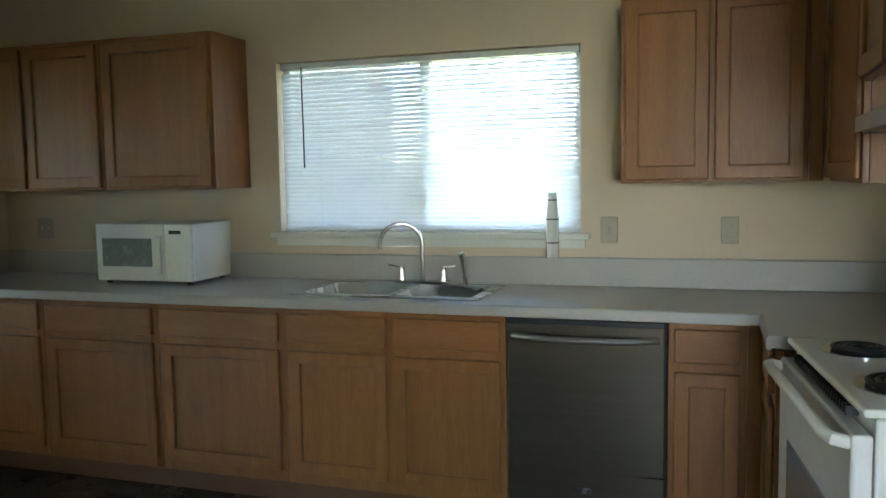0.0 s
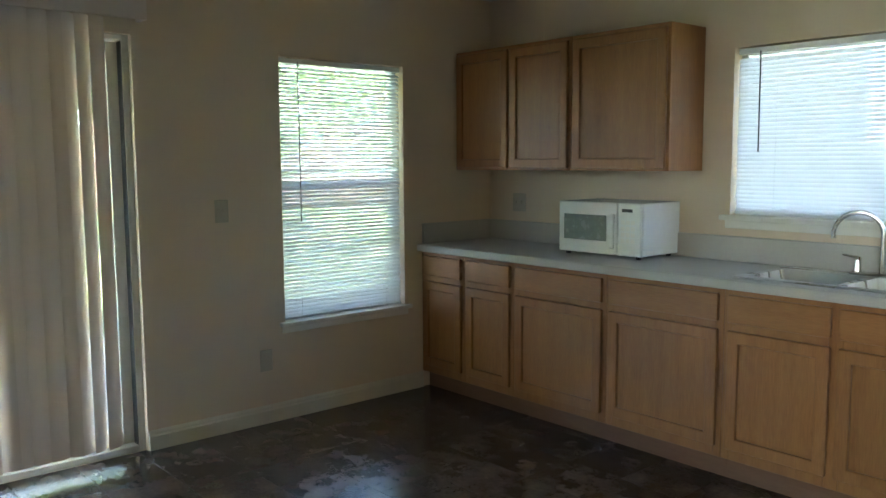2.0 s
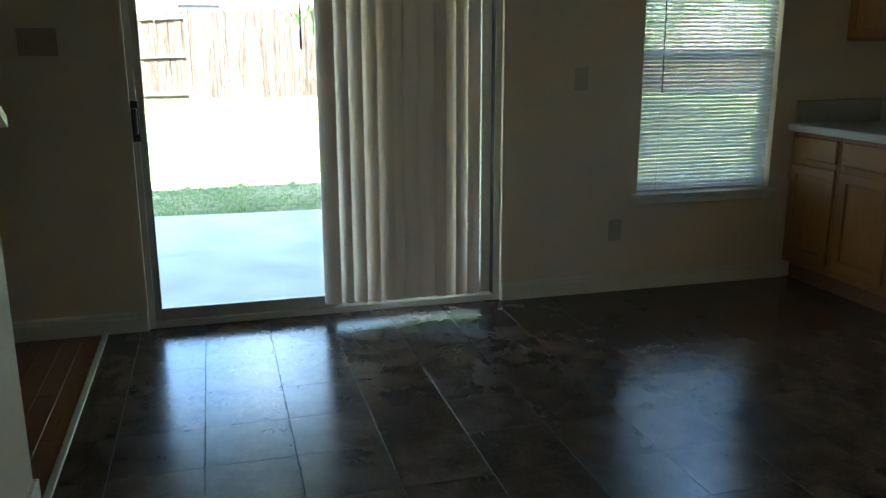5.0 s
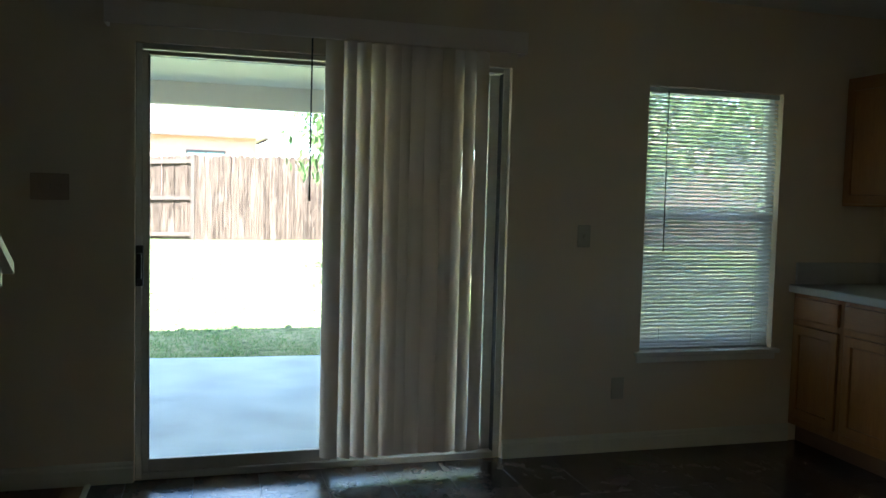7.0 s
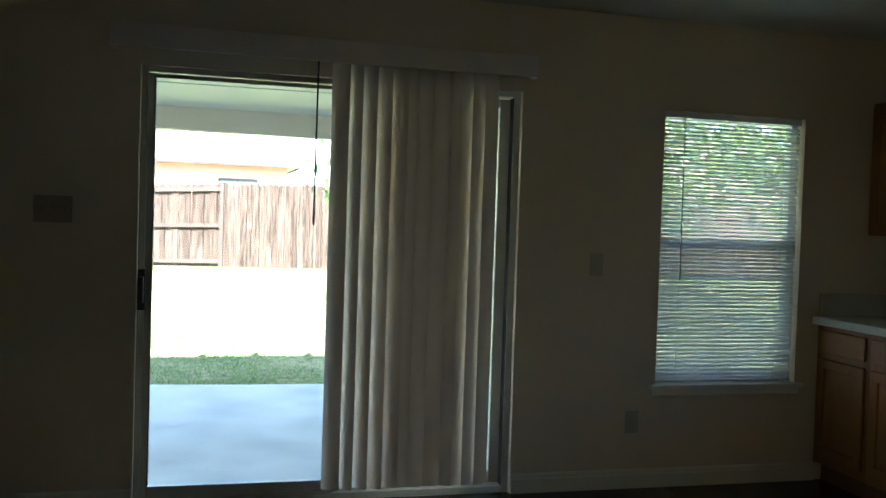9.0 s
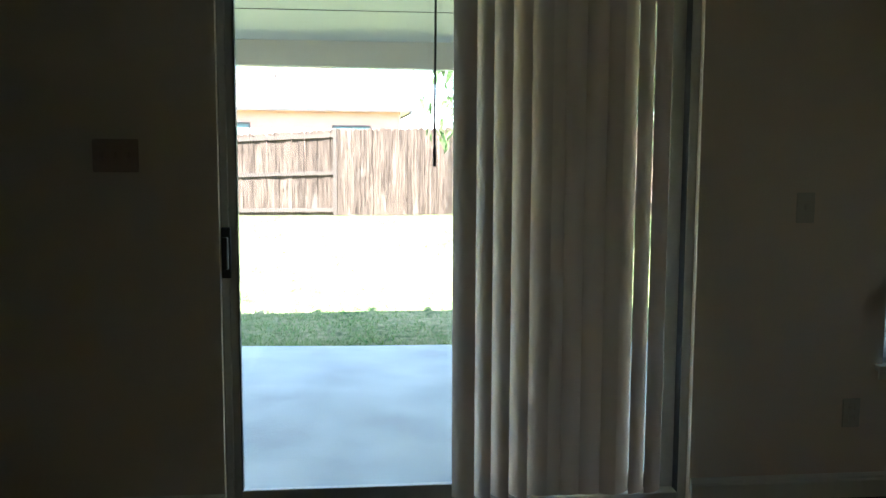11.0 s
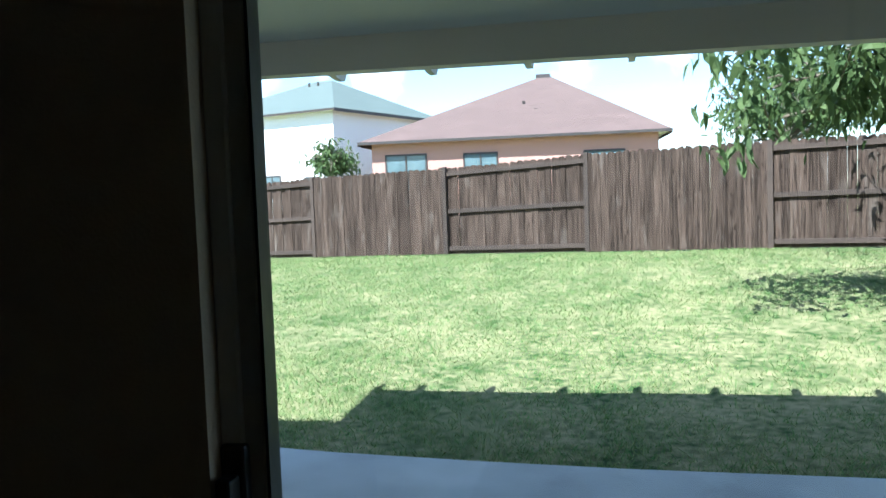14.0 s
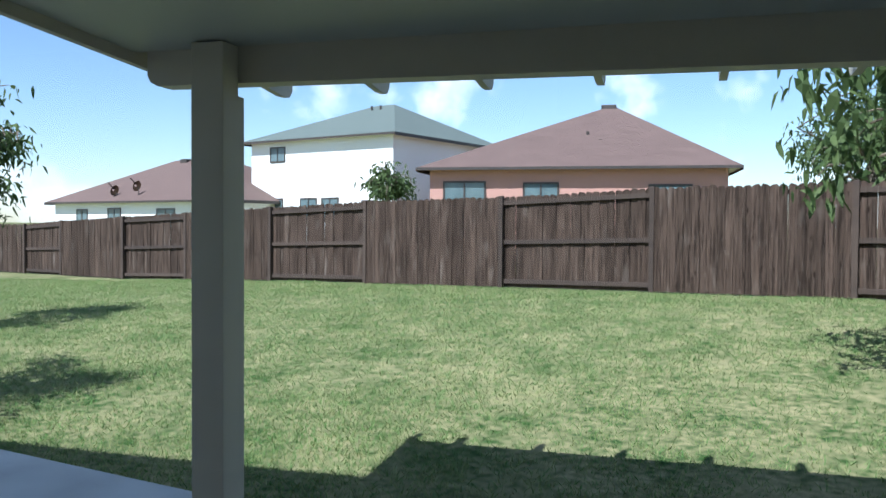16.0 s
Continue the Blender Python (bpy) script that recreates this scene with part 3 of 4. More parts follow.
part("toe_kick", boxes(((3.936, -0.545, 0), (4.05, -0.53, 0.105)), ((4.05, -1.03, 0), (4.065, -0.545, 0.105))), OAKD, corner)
shaker(corner, "door", (-0.99, 0.155), (-0.66, 0.687), 'x', 3.9805)
slab(corner, "drawer_front", (-0.99, 0.722), (-0.66, 0.845), 'x', 3.9805)


def wall_unit(x0, x1, doors, z0, z1, label):
    c = thing("wall_cabinet", label, "cabinet", ((x0 + x1) / 2, -0.15, z0), group="wall cabinets")
    part("body", boxes(((x0, -0.287, z0), (x0 + 0.016, -0.002, z1)), ((x1 - 0.016, -0.287, z0), (x1, -0.002, z1)), ((x0 + 0.016, -0.287, z0 + 0.012), (x1 - 0.016, -0.002, z0 + 0.028)), ((x0 + 0.016, -0.287, z1 - 0.016), (x1 - 0.016, -0.002, z1)), ((x0 + 0.016, -0.01, z0 + 0.03), (x1 - 0.016, -0.002, z1 - 0.016))), OAK, c)
    e = 0.016
    xs = [x0 + e + (x1 - x0 - 2 * e) * k / doors for k in range(doors + 1)]
    stiles = [(x0, x0 + 0.038)] + [(q - 0.022, q + 0.022) for q in xs[1:-1]] + [(x1 - 0.038, x1)]
    part("face_frame", face_frame(x0, x1, z0, z1, [(z0, z0 + 0.04), (z1 - 0.04, z1)], stiles, 'y', -0.306), OAK, c)
    for k in range(doors):
        u0, u1 = xs[k] + (0.01 if k else 0), xs[k + 1] - (0.01 if k < doors - 1 else 0)
        shaker(c, "door", (u0, z0 + 0.012), (u1, z1 - 0.022), 'y', -0.3255)


wall_unit(0.003, 0.952, 2, 1.37, 2.103, "oak wall cabinet with two framed doors")
wall_unit(0.954, 1.585, 1, 1.37, 2.103, "oak wall cabinet with one wide framed door")
wall_unit(3.46, 4.15, 2, 1.37, 2.10, "oak wall cabinet with two framed doors")


def side_wall_unit(y0, y1, z0, z1, doors, label):
    c = thing("wall_cabinet", label, "cabinet", (4.45, (y0 + y1) / 2, z0), group="wall cabinets")
    part("body", boxes(((4.24, y0, z0), (RX - 0.002, y0 + 0.016, z1)), ((4.24, y1 - 0.016, z0), (RX - 0.002, y1, z1)), ((4.24, y0 + 0.016, z0 + 0.012), (RX - 0.002, y1 - 0.016, z0 + 0.028)), ((4.24, y0 + 0.016, z1 - 0.016), (RX - 0.002, y1 - 0.016, z1))), OAK, c)
    w = (y1 - y0) / doors
    stiles = [(y0 + w * k - (0.02 if 0 < k < doors else 0) - (0.038 if k == doors else 0), y0 + w * k + (0.02 if 0 < k < doors else 0) + (0.038 if k == 0 else 0)) for k in range(doors + 1)]
    part("face_frame", face_frame(y0, y1, z0, z1, [(z0, z0 + 0.04), (z1 - 0.04, z1)], stiles, 'x', 4.22), OAK, c)
    for k in range(doors):
        shaker(c, "door", (y0 + w * k + 0.014, z0 + 0.012), (y0 + w * (k + 1) - 0.014, z1 - 0.022), 'x', 4.2005)


side_wall_unit(-1.035, -0.33, 1.37, 2.10, 1, "oak wall cabinet on the range wall")
side_wall_unit(-1.80, -1.037, 1.66, 2.105, 2, "short oak wall cabinet above the range hood")
filler = thing("wall_cabinet", "oak corner filler between the wall cabinets", "cabinet", (4.3, -0.2, 1.385), group="wall cabinets")
part("filler_panel", boxes(((4.151, -0.325, 1.37), (4.199, -0.307, 2.10)), bevel=0.001), OAK, filler)

# worktop in one L, with its splash strips and the sink cut-out
wt = thing("worktop", "pale speckled laminate worktop with a low backsplash", "worktop", (2.3, -0.3, 0.87))
SNX0, SNX1, SNY0, SNY1 = 2.09, 2.93, -0.555, -0.075
bm = bmesh.new()
cx, cy = [0.002, SNX0 + 0.02, SNX1 - 0.02, 3.985, RX - 0.002], [-1.034, -0.625, SNY0 + 0.02, SNY1 - 0.02, -0.002]
gv = [[bm.verts.new((x, y, 0.914)) for y in cy] for x in cx]
for i in range(4):
    for j in range(4):
        if (j > 0 or i == 3) and not (i == 1 and j == 2):
            bm.faces.new((gv[i][j], gv[i + 1][j], gv[i + 1][j + 1], gv[i][j + 1]))
for v in [v for v in bm.verts if not v.link_faces]:
    bm.verts.remove(v)
low = bmesh.ops.extrude_face_region(bm, geom=list(bm.faces))
for v in low["geom"]:
    if isinstance(v, bmesh.types.BMVert):
        v.co.z = 0.876
part("top", bm, LAM, wt)
bm = bmesh.new()
extrude_profile(bm, [(-0.625, 0.870), (-0.625, 0.914), (-0.632, 0.9135), (-0.638, 0.908), (-0.639, 0.898), (-0.639, 0.874), (-0.635, 0.870)], 'x', 0.002, 3.985)
part("nosing", bm, LAM, wt)
bm = bmesh.new()
extrude_profile(bm, [(3.985, 0.870), (3.985, 0.914), (3.978, 0.9135), (3.972, 0.908), (3.971, 0.898), (3.971, 0.874), (3.975, 0.870)], 'y', -1.034, -0.639)
part("nosing", bm, LAM, wt)
part("backsplash", boxes(((0.022, -0.03, 0.9145), (RX - 0.022, -0.001, 1.04)), ((0.001, -0.60, 0.9145), (0.02, -0.001, 1.04)), ((RX - 0.02, -1.034, 0.9145), (RX - 0.001, -0.001, 1.04)), bevel=0.003), LAM, wt)

# sink
sk = thing("kitchen_sink", "double-bowl stainless steel sink set in the worktop", "sink", (2.5, -0.3, 0.914))
mid = (SNX0 + SNX1) / 2 + 0.02
b1, b2 = (SNX0 + 0.045, mid - 0.018, SNY0 + 0.05, SNY1 - 0.10), (mid + 0.018, SNX1 - 0.045, SNY0 + 0.05, SNY1 - 0.10)
part("rim", boxes(((SNX0, SNY0, 0.9145), (SNX1, b1[2], 0.921)), ((SNX0, b1[3], 0.9145), (SNX1, SNY1, 0.921)), ((SNX0, b1[2], 0.9145), (b1[0], b1[3], 0.921)), ((b1[1], b1[2], 0.9145), (b2[0], b1[3], 0.921)), ((b2[1], b1[2], 0.9145), (SNX1, b1[3], 0.921)), bevel=0.002), SINKM, sk)
for (a, b, c, d) in (b1, b2):
    bm = bmesh.new()
    t = 0.03
    top = [(a, c), (b, c), (b, d), (a, d)]
    low = [(a + t, c + t), (b - t, c + t), (b - t, d - t), (a + t, d - t)]
    for off, zz in ((0, 0.0), (0.002, -0.002)):
        vt = [bm.verts.new((p[0] + off * (1 if p[0] > (a + b) / 2 else -1), p[1] + off * (1 if p[1] > (c + d) / 2 else -1), 0.917)) for p in top]
        vl = [bm.verts.new((p[0], p[1], 0.745 + zz)) for p in low]
        for k in range(4):
            bm.faces.new((vt[k], vt[(k + 1) % 4], vl[(k + 1) % 4], vl[k]))
        bm.faces.new(vl)
    ob = part("bowl", bm, SINKM, sk)
    bm = bmesh.new()
    rod(bm, ((a + b) / 2, (c + d) / 2, 0.745), ((a + b) / 2, (c + d) / 2, 0.749), 0.04, seg=20)
    part("drain", bm, CHROME, ob)

fc = thing("faucet", "chrome gooseneck faucet with two lever handles", "faucet", (2.53, -0.125, 0.92))
FXC, FYC = 2.545, -0.125
bm = bmesh.new()
box(bm, (FXC - 0.13, FYC - 0.026, 0.921), (FXC + 0.13, FYC + 0.026, 0.935), 0.006)
part("deck_plate", bm, CHROME, fc, smooth=True)
pts = [(FXC, FYC, 0.93), (FXC, FYC, 1.10)]
R = 0.098
for k in range(1, 13):
    a = math.pi * k / 12 * 1.06
    s = R * (1 - math.cos(a))
    pts.append((FXC - s * 0.93, FYC - s * 0.37, 1.10 + R * math.sin(a)))
part("spout", tube(bmesh.new(), pts, 0.0105, 12), CHROME, fc, smooth=True)
for s in (-1, 1):
    bm = bmesh.new()
    rod(bm, (FXC + s * 0.102, FYC, 0.93), (FXC + s * 0.102, FYC, 0.985), 0.017, 0.013)
    rod(bm, (FXC + s * 0.102, FYC, 0.985), (FXC + s * 0.102, FYC, 1.0), 0.016, 0.012)
    rod(bm, (FXC + s * 0.10, FYC, 0.995), (FXC + s * 0.165, FYC - 0.012, 1.006), 0.007, 0.0045)
    part("lever", bm, CHROME, fc, smooth=True)
sp = thing("sink_sprayer", "chrome side sprayer standing behind the sink", "sprayer", (2.745, -0.125, 0.92))
bm = bmesh.new()
rod(bm, (2.745, -0.125, 0.921), (2.745, -0.125, 0.95), 0.021, 0.014)
part("base", bm, CHROME, sp, smooth=True)
bm = bmesh.new()
rod(bm, (2.745, -0.125, 0.95), (2.742, -0.13, 1.03), 0.010, 0.014)
rod(bm, (2.742, -0.13, 1.03), (2.735, -0.145, 1.065), 0.016, 0.013)
part("head", bm, CHROME, sp, smooth=True)

# bottle on the sill, microwave
bt = thing("bottle", "white plastic bottle with dark bands beside the sink", "bottle", (3.133, -0.042, 1.0405))
bm = bmesh.new()
bz = 1.0405
for za, zb, ra, rb in ((0, 0.17, 0.028, 0.028), (0.17, 0.26, 0.028, 0.02), (0.26, 0.29, 0.02, 0.018)):
    rod(bm, (3.133, -0.044, bz + za), (3.133, -0.044, bz + zb), ra, rb, 20)
part("body", bm, ENAMEL, bt, smooth=True)
bm = bmesh.new()
for za in (0.065, 0.17, 0.255):
    rod(bm, (3.133, -0.044, bz + za), (3.133, -0.044, bz + za + 0.005), 0.0286 if za < 0.2 else 0.0212, seg=20)
part("band", bm, BLACK, bt)

mw = thing("microwave_oven", "white countertop microwave with a grey door window", "microwave", (1.20, -0.195, 0.914), 1)
hw, hd, hh = 0.270, 0.178, 0.292
part("body", boxes(((-hw, -hd + 0.02, 0.016), (hw, hd, hh)), bevel=0.006), ENAMEL, mw, local=True)
dr = part("door", boxes(((-hw, -hd, 0.016), (hw * 0.45, -hd + 0.0195, hh)), bevel=0.007), ENAMEL, mw, local=True)
part("window", boxes(((-hw + 0.035, -hd - 0.002, 0.085), (hw * 0.20, -hd + 0.004, 0.225)), bevel=0.004), MWWIN, dr)
part("door_handle", boxes(((hw * 0.28, -hd - 0.016, 0.05), (hw * 0.40, -hd + 0.001, 0.235)), bevel=0.008), ENAMEL, dr)
pn = part("control_panel", boxes(((hw * 0.455, -hd, 0.016), (hw, -hd + 0.0195, hh)), bevel=0.007), ENAMEL, mw, local=True)
part("display", boxes(((hw * 0.56, -hd - 0.0015, 0.245), (hw * 0.80, -hd + 0.002, 0.262))), BLACK, pn)
for i in range(3):
    for j in range(4):
        part("button", boxes(((hw * 0.54 + i * 0.031, -hd - 0.0012, 0.085 + j * 0.032), (hw * 0.54 + i * 0.031 + 0.024, -hd + 0.002, 0.085 + j * 0.032 + 0.022)), bevel=0.0008), TRIM, pn)
for sx in (-1, 1):
    for sy in (-1, 1):
        bm = bmesh.new()
        rod(bm, (sx * (hw - 0.04), sy * (hd - 0.04), 0.0005), (sx * (hw - 0.04), sy * (hd - 0.04), 0.017), 0.014)
        part("foot", bm, BLACK, mw, "black rubber foot", local=True)

# dishwasher
dw = thing("dishwasher", "stainless steel dishwasher with a curved bar handle", "dishwasher", (3.35, -0.3, 0))
part("tub", boxes(((3.05, -0.585, 0.10), (3.645, -0.02, 0.866))), BLACK, dw)
part("toe_panel", boxes(((3.05, -0.55, 0.0), (3.645, -0.535, 0.10))), BLACK, dw)
dd = part("door", boxes(((3.052, -0.628, 0.115), (3.643, -0.586, 0.862)), bevel=0.006), STEEL, dw)
part("control_strip", boxes(((3.054, -0.6305, 0.845), (3.641, -0.59, 0.8655)), bevel=0.002), BLACK, dd)
part("handle", tube(bmesh.new(), [(3.075 + 0.545 * k / 14, -0.628 - 0.052 * math.sin(math.pi * k / 14) ** 0.5, 0.80) for k in range(15)], 0.012, 10), SINKM, dd, "polished bar handle", smooth=True)
part("badge", boxes(((3.315, -0.6298, 0.20), (3.375, -0.627, 0.222))), SINKM, dd)
part("vent", boxes(((3.325, -0.6312, 0.848), (3.37, -0.6300, 0.858))), BLACK, dd)

dw.matrix_basis = pose(0.011, 0, 0) @ dw.matrix_basis

# range and hood
rg = thing("electric_range", "white electric range with black coil burners", "range", (4.28, -1.42, 0))
Y0, Y1 = -1.86, -1.10
DX = 0.06
part("body", boxes(((3.99 + DX, Y0, 0.03), (RX - 0.12, Y1, 0.905)), bevel=0.004), ENAMEL, rg)
part("cooktop", boxes(((3.965 + DX, Y0 - 0.002, 0.906), (RX - 0.115, Y1 + 0.002, 0.925)), bevel=0.007), ENAMEL, rg)
od = part("oven_door", boxes(((3.945 + DX, Y0 + 0.006, 0.20), (3.988 + DX, Y1 - 0.006, 0.868)), bevel=0.008), ENAMEL, rg)
part("oven_window", boxes(((3.942 + DX, Y0 + 0.13, 0.33), (3.95 + DX, Y1 - 0.13, 0.66)), bevel=0.004), OVENGL, od)
part("door_handle", tube(bmesh.new(), [(3.948 + DX, Y0 + 0.03, 0.845), (3.915 + DX, Y0 + 0.035, 0.852), (3.903 + DX, Y0 + 0.06, 0.855), (3.903 + DX, Y1 - 0.06, 0.855), (3.915 + DX, Y1 - 0.035, 0.852), (3.948 + DX, Y1 - 0.03, 0.845)], 0.015, 10), ENAMEL, od, smooth=True)
for k in range(22):
    y = Y0 + 0.12 + k * 0.0245
    part("vent_slot", boxes(((3.962 + DX, y, 0.878), (3.989 + DX, y + 0.012, 0.898))), BLACK, rg)
part("drawer", boxes(((3.95 + DX, Y0 + 0.006, 0.045), (3.988 + DX, Y1 - 0.006, 0.19)), bevel=0.006), ENAMEL, rg)
bg = part("backguard", boxes(((RX - 0.185, Y0, 0.926), (RX - 0.116, Y1, 1.13)), bevel=0.012), ENAMEL, rg)
for k in range(5):
    bm = bmesh.new()
    rod(bm, (RX - 0.187, Y0 + 0.12 + k * 0.13, 1.05), (RX - 0.21, Y0 + 0.12 + k * 0.13, 1.05), 0.021, 0.018)
    part("knob", bm, BLACK, bg, smooth=True)
for bx_, by, br in ((4.17, Y1 - 0.19, 0.075), (4.17, Y0 + 0.19, 0.095), (4.36, Y1 - 0.19, 0.095), (4.36, Y0 + 0.19, 0.075)):
    bm = bmesh.new()
    rod(bm, (bx_, by, 0.9255), (bx_, by, 0.929), br + 0.018, seg=28)
    bn = part("drip_pan", bm, CHROME, rg, smooth=True)
    pts = [(bx_ + (0.015 + (br - 0.015) * k / 72) * math.cos(k / 72 * math.tau * 4), by + (0.015 + (br - 0.015) * k / 72) * math.sin(k / 72 * math.tau * 4), 0.937) for k in range(73)]
    part("coil", tube(bmesh.new(), pts, 0.0065, 6), BLACK, bn, smooth=True)
rg.matrix_basis = Matrix.Translation((4.02, -1.10, 0)) @ pose(0, 0, 0, 0, 0, 6.5) @ Matrix.Translation((-4.02, 1.10, 0)) @ rg.matrix_basis
hd_ = thing("range_hood", "white under-cabinet range hood", "range hood", (4.4, -1.42, 1.52))
bm = bmesh.new()
extrude_profile(bm, [(4.195, 1.515), (RX - 0.003, 1.515), (RX - 0.003, 1.657), (4.42, 1.657), (4.42, 1.562), (4.195, 1.558)], 'y', -1.82, -1.06)
part("canopy", bm, ENAMEL, hd_)
part("filter", boxes(((4.2, -1.72, 1.508), (RX - 0.08, -1.16, 1.5155))), STEEL, hd_)

# ---------- wall plates ----------
def plate_north(x, z, w, gangs, label, switch):
    t = thing("wall_switch" if switch else "wall_outlet", label, "switch" if switch else "outlet", (x, 0, z), group="wall plates")
    p = part("plate", boxes(((x - w / 2, -0.007, z - 0.058), (x + w / 2, -0.0005, z + 0.058)), bevel=0.003), IVORY, t)
    for g in range(gangs):
        gx = x + (g - (gangs - 1) / 2) * 0.046
        if switch:
            part("toggle", boxes(((gx - 0.005, -0.016, z - 0.010), (gx + 0.005, -0.006, z + 0.012)), bevel=0.002), IVORY, p)
        else:
            for dz in (-0.02, 0.02):
                part("socket", boxes(((gx - 0.013, -0.0085, z + dz - 0.012), (gx + 0.013, -0.006, z + dz + 0.012)), bevel=0.003), IVORY, p)


def plate_west(y, z, w, h, switch, material, label):
    t = thing("wall_switch" if switch else "wall_outlet", label, "switch" if switch else "outlet", (0, y, z), group="wall plates")
    p = part("plate", boxes(((0.0005, y - w / 2, z - h / 2), (0.007, y + w / 2, z + h / 2)), bevel=0.003), material, t)
    gangs = max(1, round(w / 0.06))
    for g in range(gangs):
        gy = y + (g - (gangs - 1) / 2) * 0.046
        if switch:
            part("toggle", boxes(((0.006, gy - 0.005, z - 0.01), (0.016, gy + 0.005, z + 0.012)), bevel=0.002), material, p)
        else:
            for dz in (-0.02, 0.02):
                part("socket", boxes(((0.006, gy - 0.013, z + dz - 0.012), (0.0085, gy + 0.013, z + dz + 0.012)), bevel=0.003), material, p)


plate_north(3.377, 1.163, 0.075, 1, "ivory light switch above the worktop", True)
plate_north(3.88, 1.163, 0.072, 1, "ivory wall outlet above the worktop", False)
plate_north(0.27, 1.16, 0.115, 2, "ivory double light switch above the worktop", True)
plate_west(-1.94, 1.175, 0.075, 0.118, True, IVORY, "ivory light switch beside the patio door")
plate_west(-1.707, 0.35, 0.075, 0.118, False, IVORY, "ivory wall outlet above the baseboard")
plate_west(-4.535, 1.365, 0.16, 0.118, True, PLATEM, "brown triple switch plate beside the patio door")
pc = thing("pull_chain", "thin ceiling pull chain with a white end", "pull chain", (2.2, -2.75, H))
bm = bmesh.new()
rod(bm, (2.2, -2.75, 2.09), (2.2, -2.75, H), 0.0012, seg=6)
part("chain", bm, CHROME, pc)
bm = bmesh.new()
rod(bm, (2.2, -2.75, 2.05), (2.2, -2.75, 2.09), 0.005, 0.003, 8)
part("pendant", bm, ENAMEL, pc, smooth=True)

# ---------- outside: ground, patio, porch ----------
FDIR = Vector((0.315, 0.949, 0)).normalized()      # along the fence


def fence_x(y):
    return -13.5 + 0.332 * y


def fence_ground(y):
    return float(np.interp(y, [-24, -19, -13, -7, -1, 8], [-0.2, -0.16, 0.06, 0.2, 0.32, 0.42]))


def lawn_z(x, y):
    if x > -3.6:
        return -0.27
    f = (x + 5.0) / (fence_x(y) + 5.0)
    f = min(max(f, 0), 1)
    return -0.27 + (fence_ground(y) + 0.27) * f * f * (3 - 2 * f) + 0.02 * noise.noise((x * 0.7, y * 0.7, 0))


def sheet():
    xs = [-3000, -900, -300, -120, -60, -45, -35, -28, -24, -20] + [-19 + 0.5 * k for k in range(31)] + [-3.6, -3.3, 0, 12, 60, 300, 1500, 3000]
    ys = [-3000, -900, -300, -120, -70, -45, -35, -30] + [-28 + 0.5 * k for k in range(81)] + [16, 22, 35, 60, 150, 500, 3000]
    bm = bmesh.new()
    grid = [[bm.verts.new((x, y, lawn_z(x, y) if abs(x) < 200 and abs(y) < 200 else -0.2)) for y in ys] for x in sorted(xs)]
    for a, b in zip(grid, grid[1:]):
        for k in range(len(ys) - 1):
            bm.faces.new((a[k], b[k], b[k + 1], a[k + 1]))
    return bm


solid("ground", sheet(), LAWN, smooth=True)
PATIO = -0.17


def patio_edge(y):
    """How far the slab reaches out, along the house."""
    return float(np.interp(y, [-9.6, -8.4, -6.9, -6.0, -4.0, 1.0], [-4.86, -4.52, -4.18, -3.98, -3.79, -3.70]))


def slab_piece(y0, y1):
    bm = bmesh.new()
    ys = [y0 + (y1 - y0) * k / 8 for k in range(9)]
    ring_ = [(patio_edge(y), y) for y in ys] + [(-0.155, y1), (-0.155, y0)]
    top = [bm.verts.new((x, y, PATIO)) for x, y in ring_]
    low = [bm.verts.new((x, y, -0.36)) for x, y in ring_]
    bm.faces.new(top)
    bm.faces.new(low[::-1])
    for k in range(len(top)):
        q = (k + 1) % len(top)
        bm.faces.new((top[k], low[k], low[q], top[q]))
    bmesh.ops.recalc_face_normals(bm, faces=bm.faces)
    bmesh.ops.bevel(bm, geom=[e for e in bm.edges if all(v.co.z > PATIO - 0.01 for v in e.verts)], offset=0.008, segments=2, affect='EDGES', profile=0.5)
    return bm


solid("pavement_patio", slab_piece(-6.42, 1.0), CONCRETE)
solid("pavement_patio", slab_piece(-9.6, -6.428), CONCRETE)

porch = thing("porch_cover", "beige painted lean-to patio cover on wooden posts", "patio cover", (-3.2, -3.3, -0.17))
PY0, PY1, BARGE = -6.42, -0.35, 0.055


def slope(x):
    return 2.272 + (x + 3.34) * 0.058


bm = bmesh.new()
extrude_profile(bm, [(-3.335, slope(-3.335)), (-0.155, slope(-0.155)), (-0.155, slope(-0.155) + 0.015), (-3.335, slope(-3.335) + 0.015)], 'y', PY0 + 0.04, PY1 - 0.04)
part("ceiling_board", bm, SOFFIT, porch)
bm = bmesh.new()
extrude_profile(bm, [(-4.10, slope(-4.1) + 0.135), (-0.155, slope(-0.155) + 0.135), (-0.155, slope(-0.155) + 0.165), (-4.10, slope(-4.1) + 0.165)], 'y', PY0, PY1)
part("roof_deck", bm, SHINGLE_R, porch)
beam = bmesh.new()
outline = [(-6.31, 2.284), (-6.31, 2.155), (-6.295, 2.125), (-6.255, 2.103), (PY1, 2.05), (PY1, 2.284)]
near, far = [beam.verts.new((-3.338, y, z)) for y, z in outline], [beam.verts.new((-3.465, y, z)) for y, z in outline]
beam.faces.new(near)
beam.faces.new(far[::-1])
for k in range(6):
    beam.faces.new((near[k], far[k], far[(k + 1) % 6], near[(k + 1) % 6]))
part("beam", beam, PORCH, porch)
for k in range(2):
    x = -1.3 - 1.1 * k
    part("ceiling_seam", boxes(((x, PY0 + 0.05, slope(x) - 0.003), (x + 0.006, PY1 - 0.05, slope(x) + 0.001))), DARKTRIM, porch)
bm = bmesh.new()
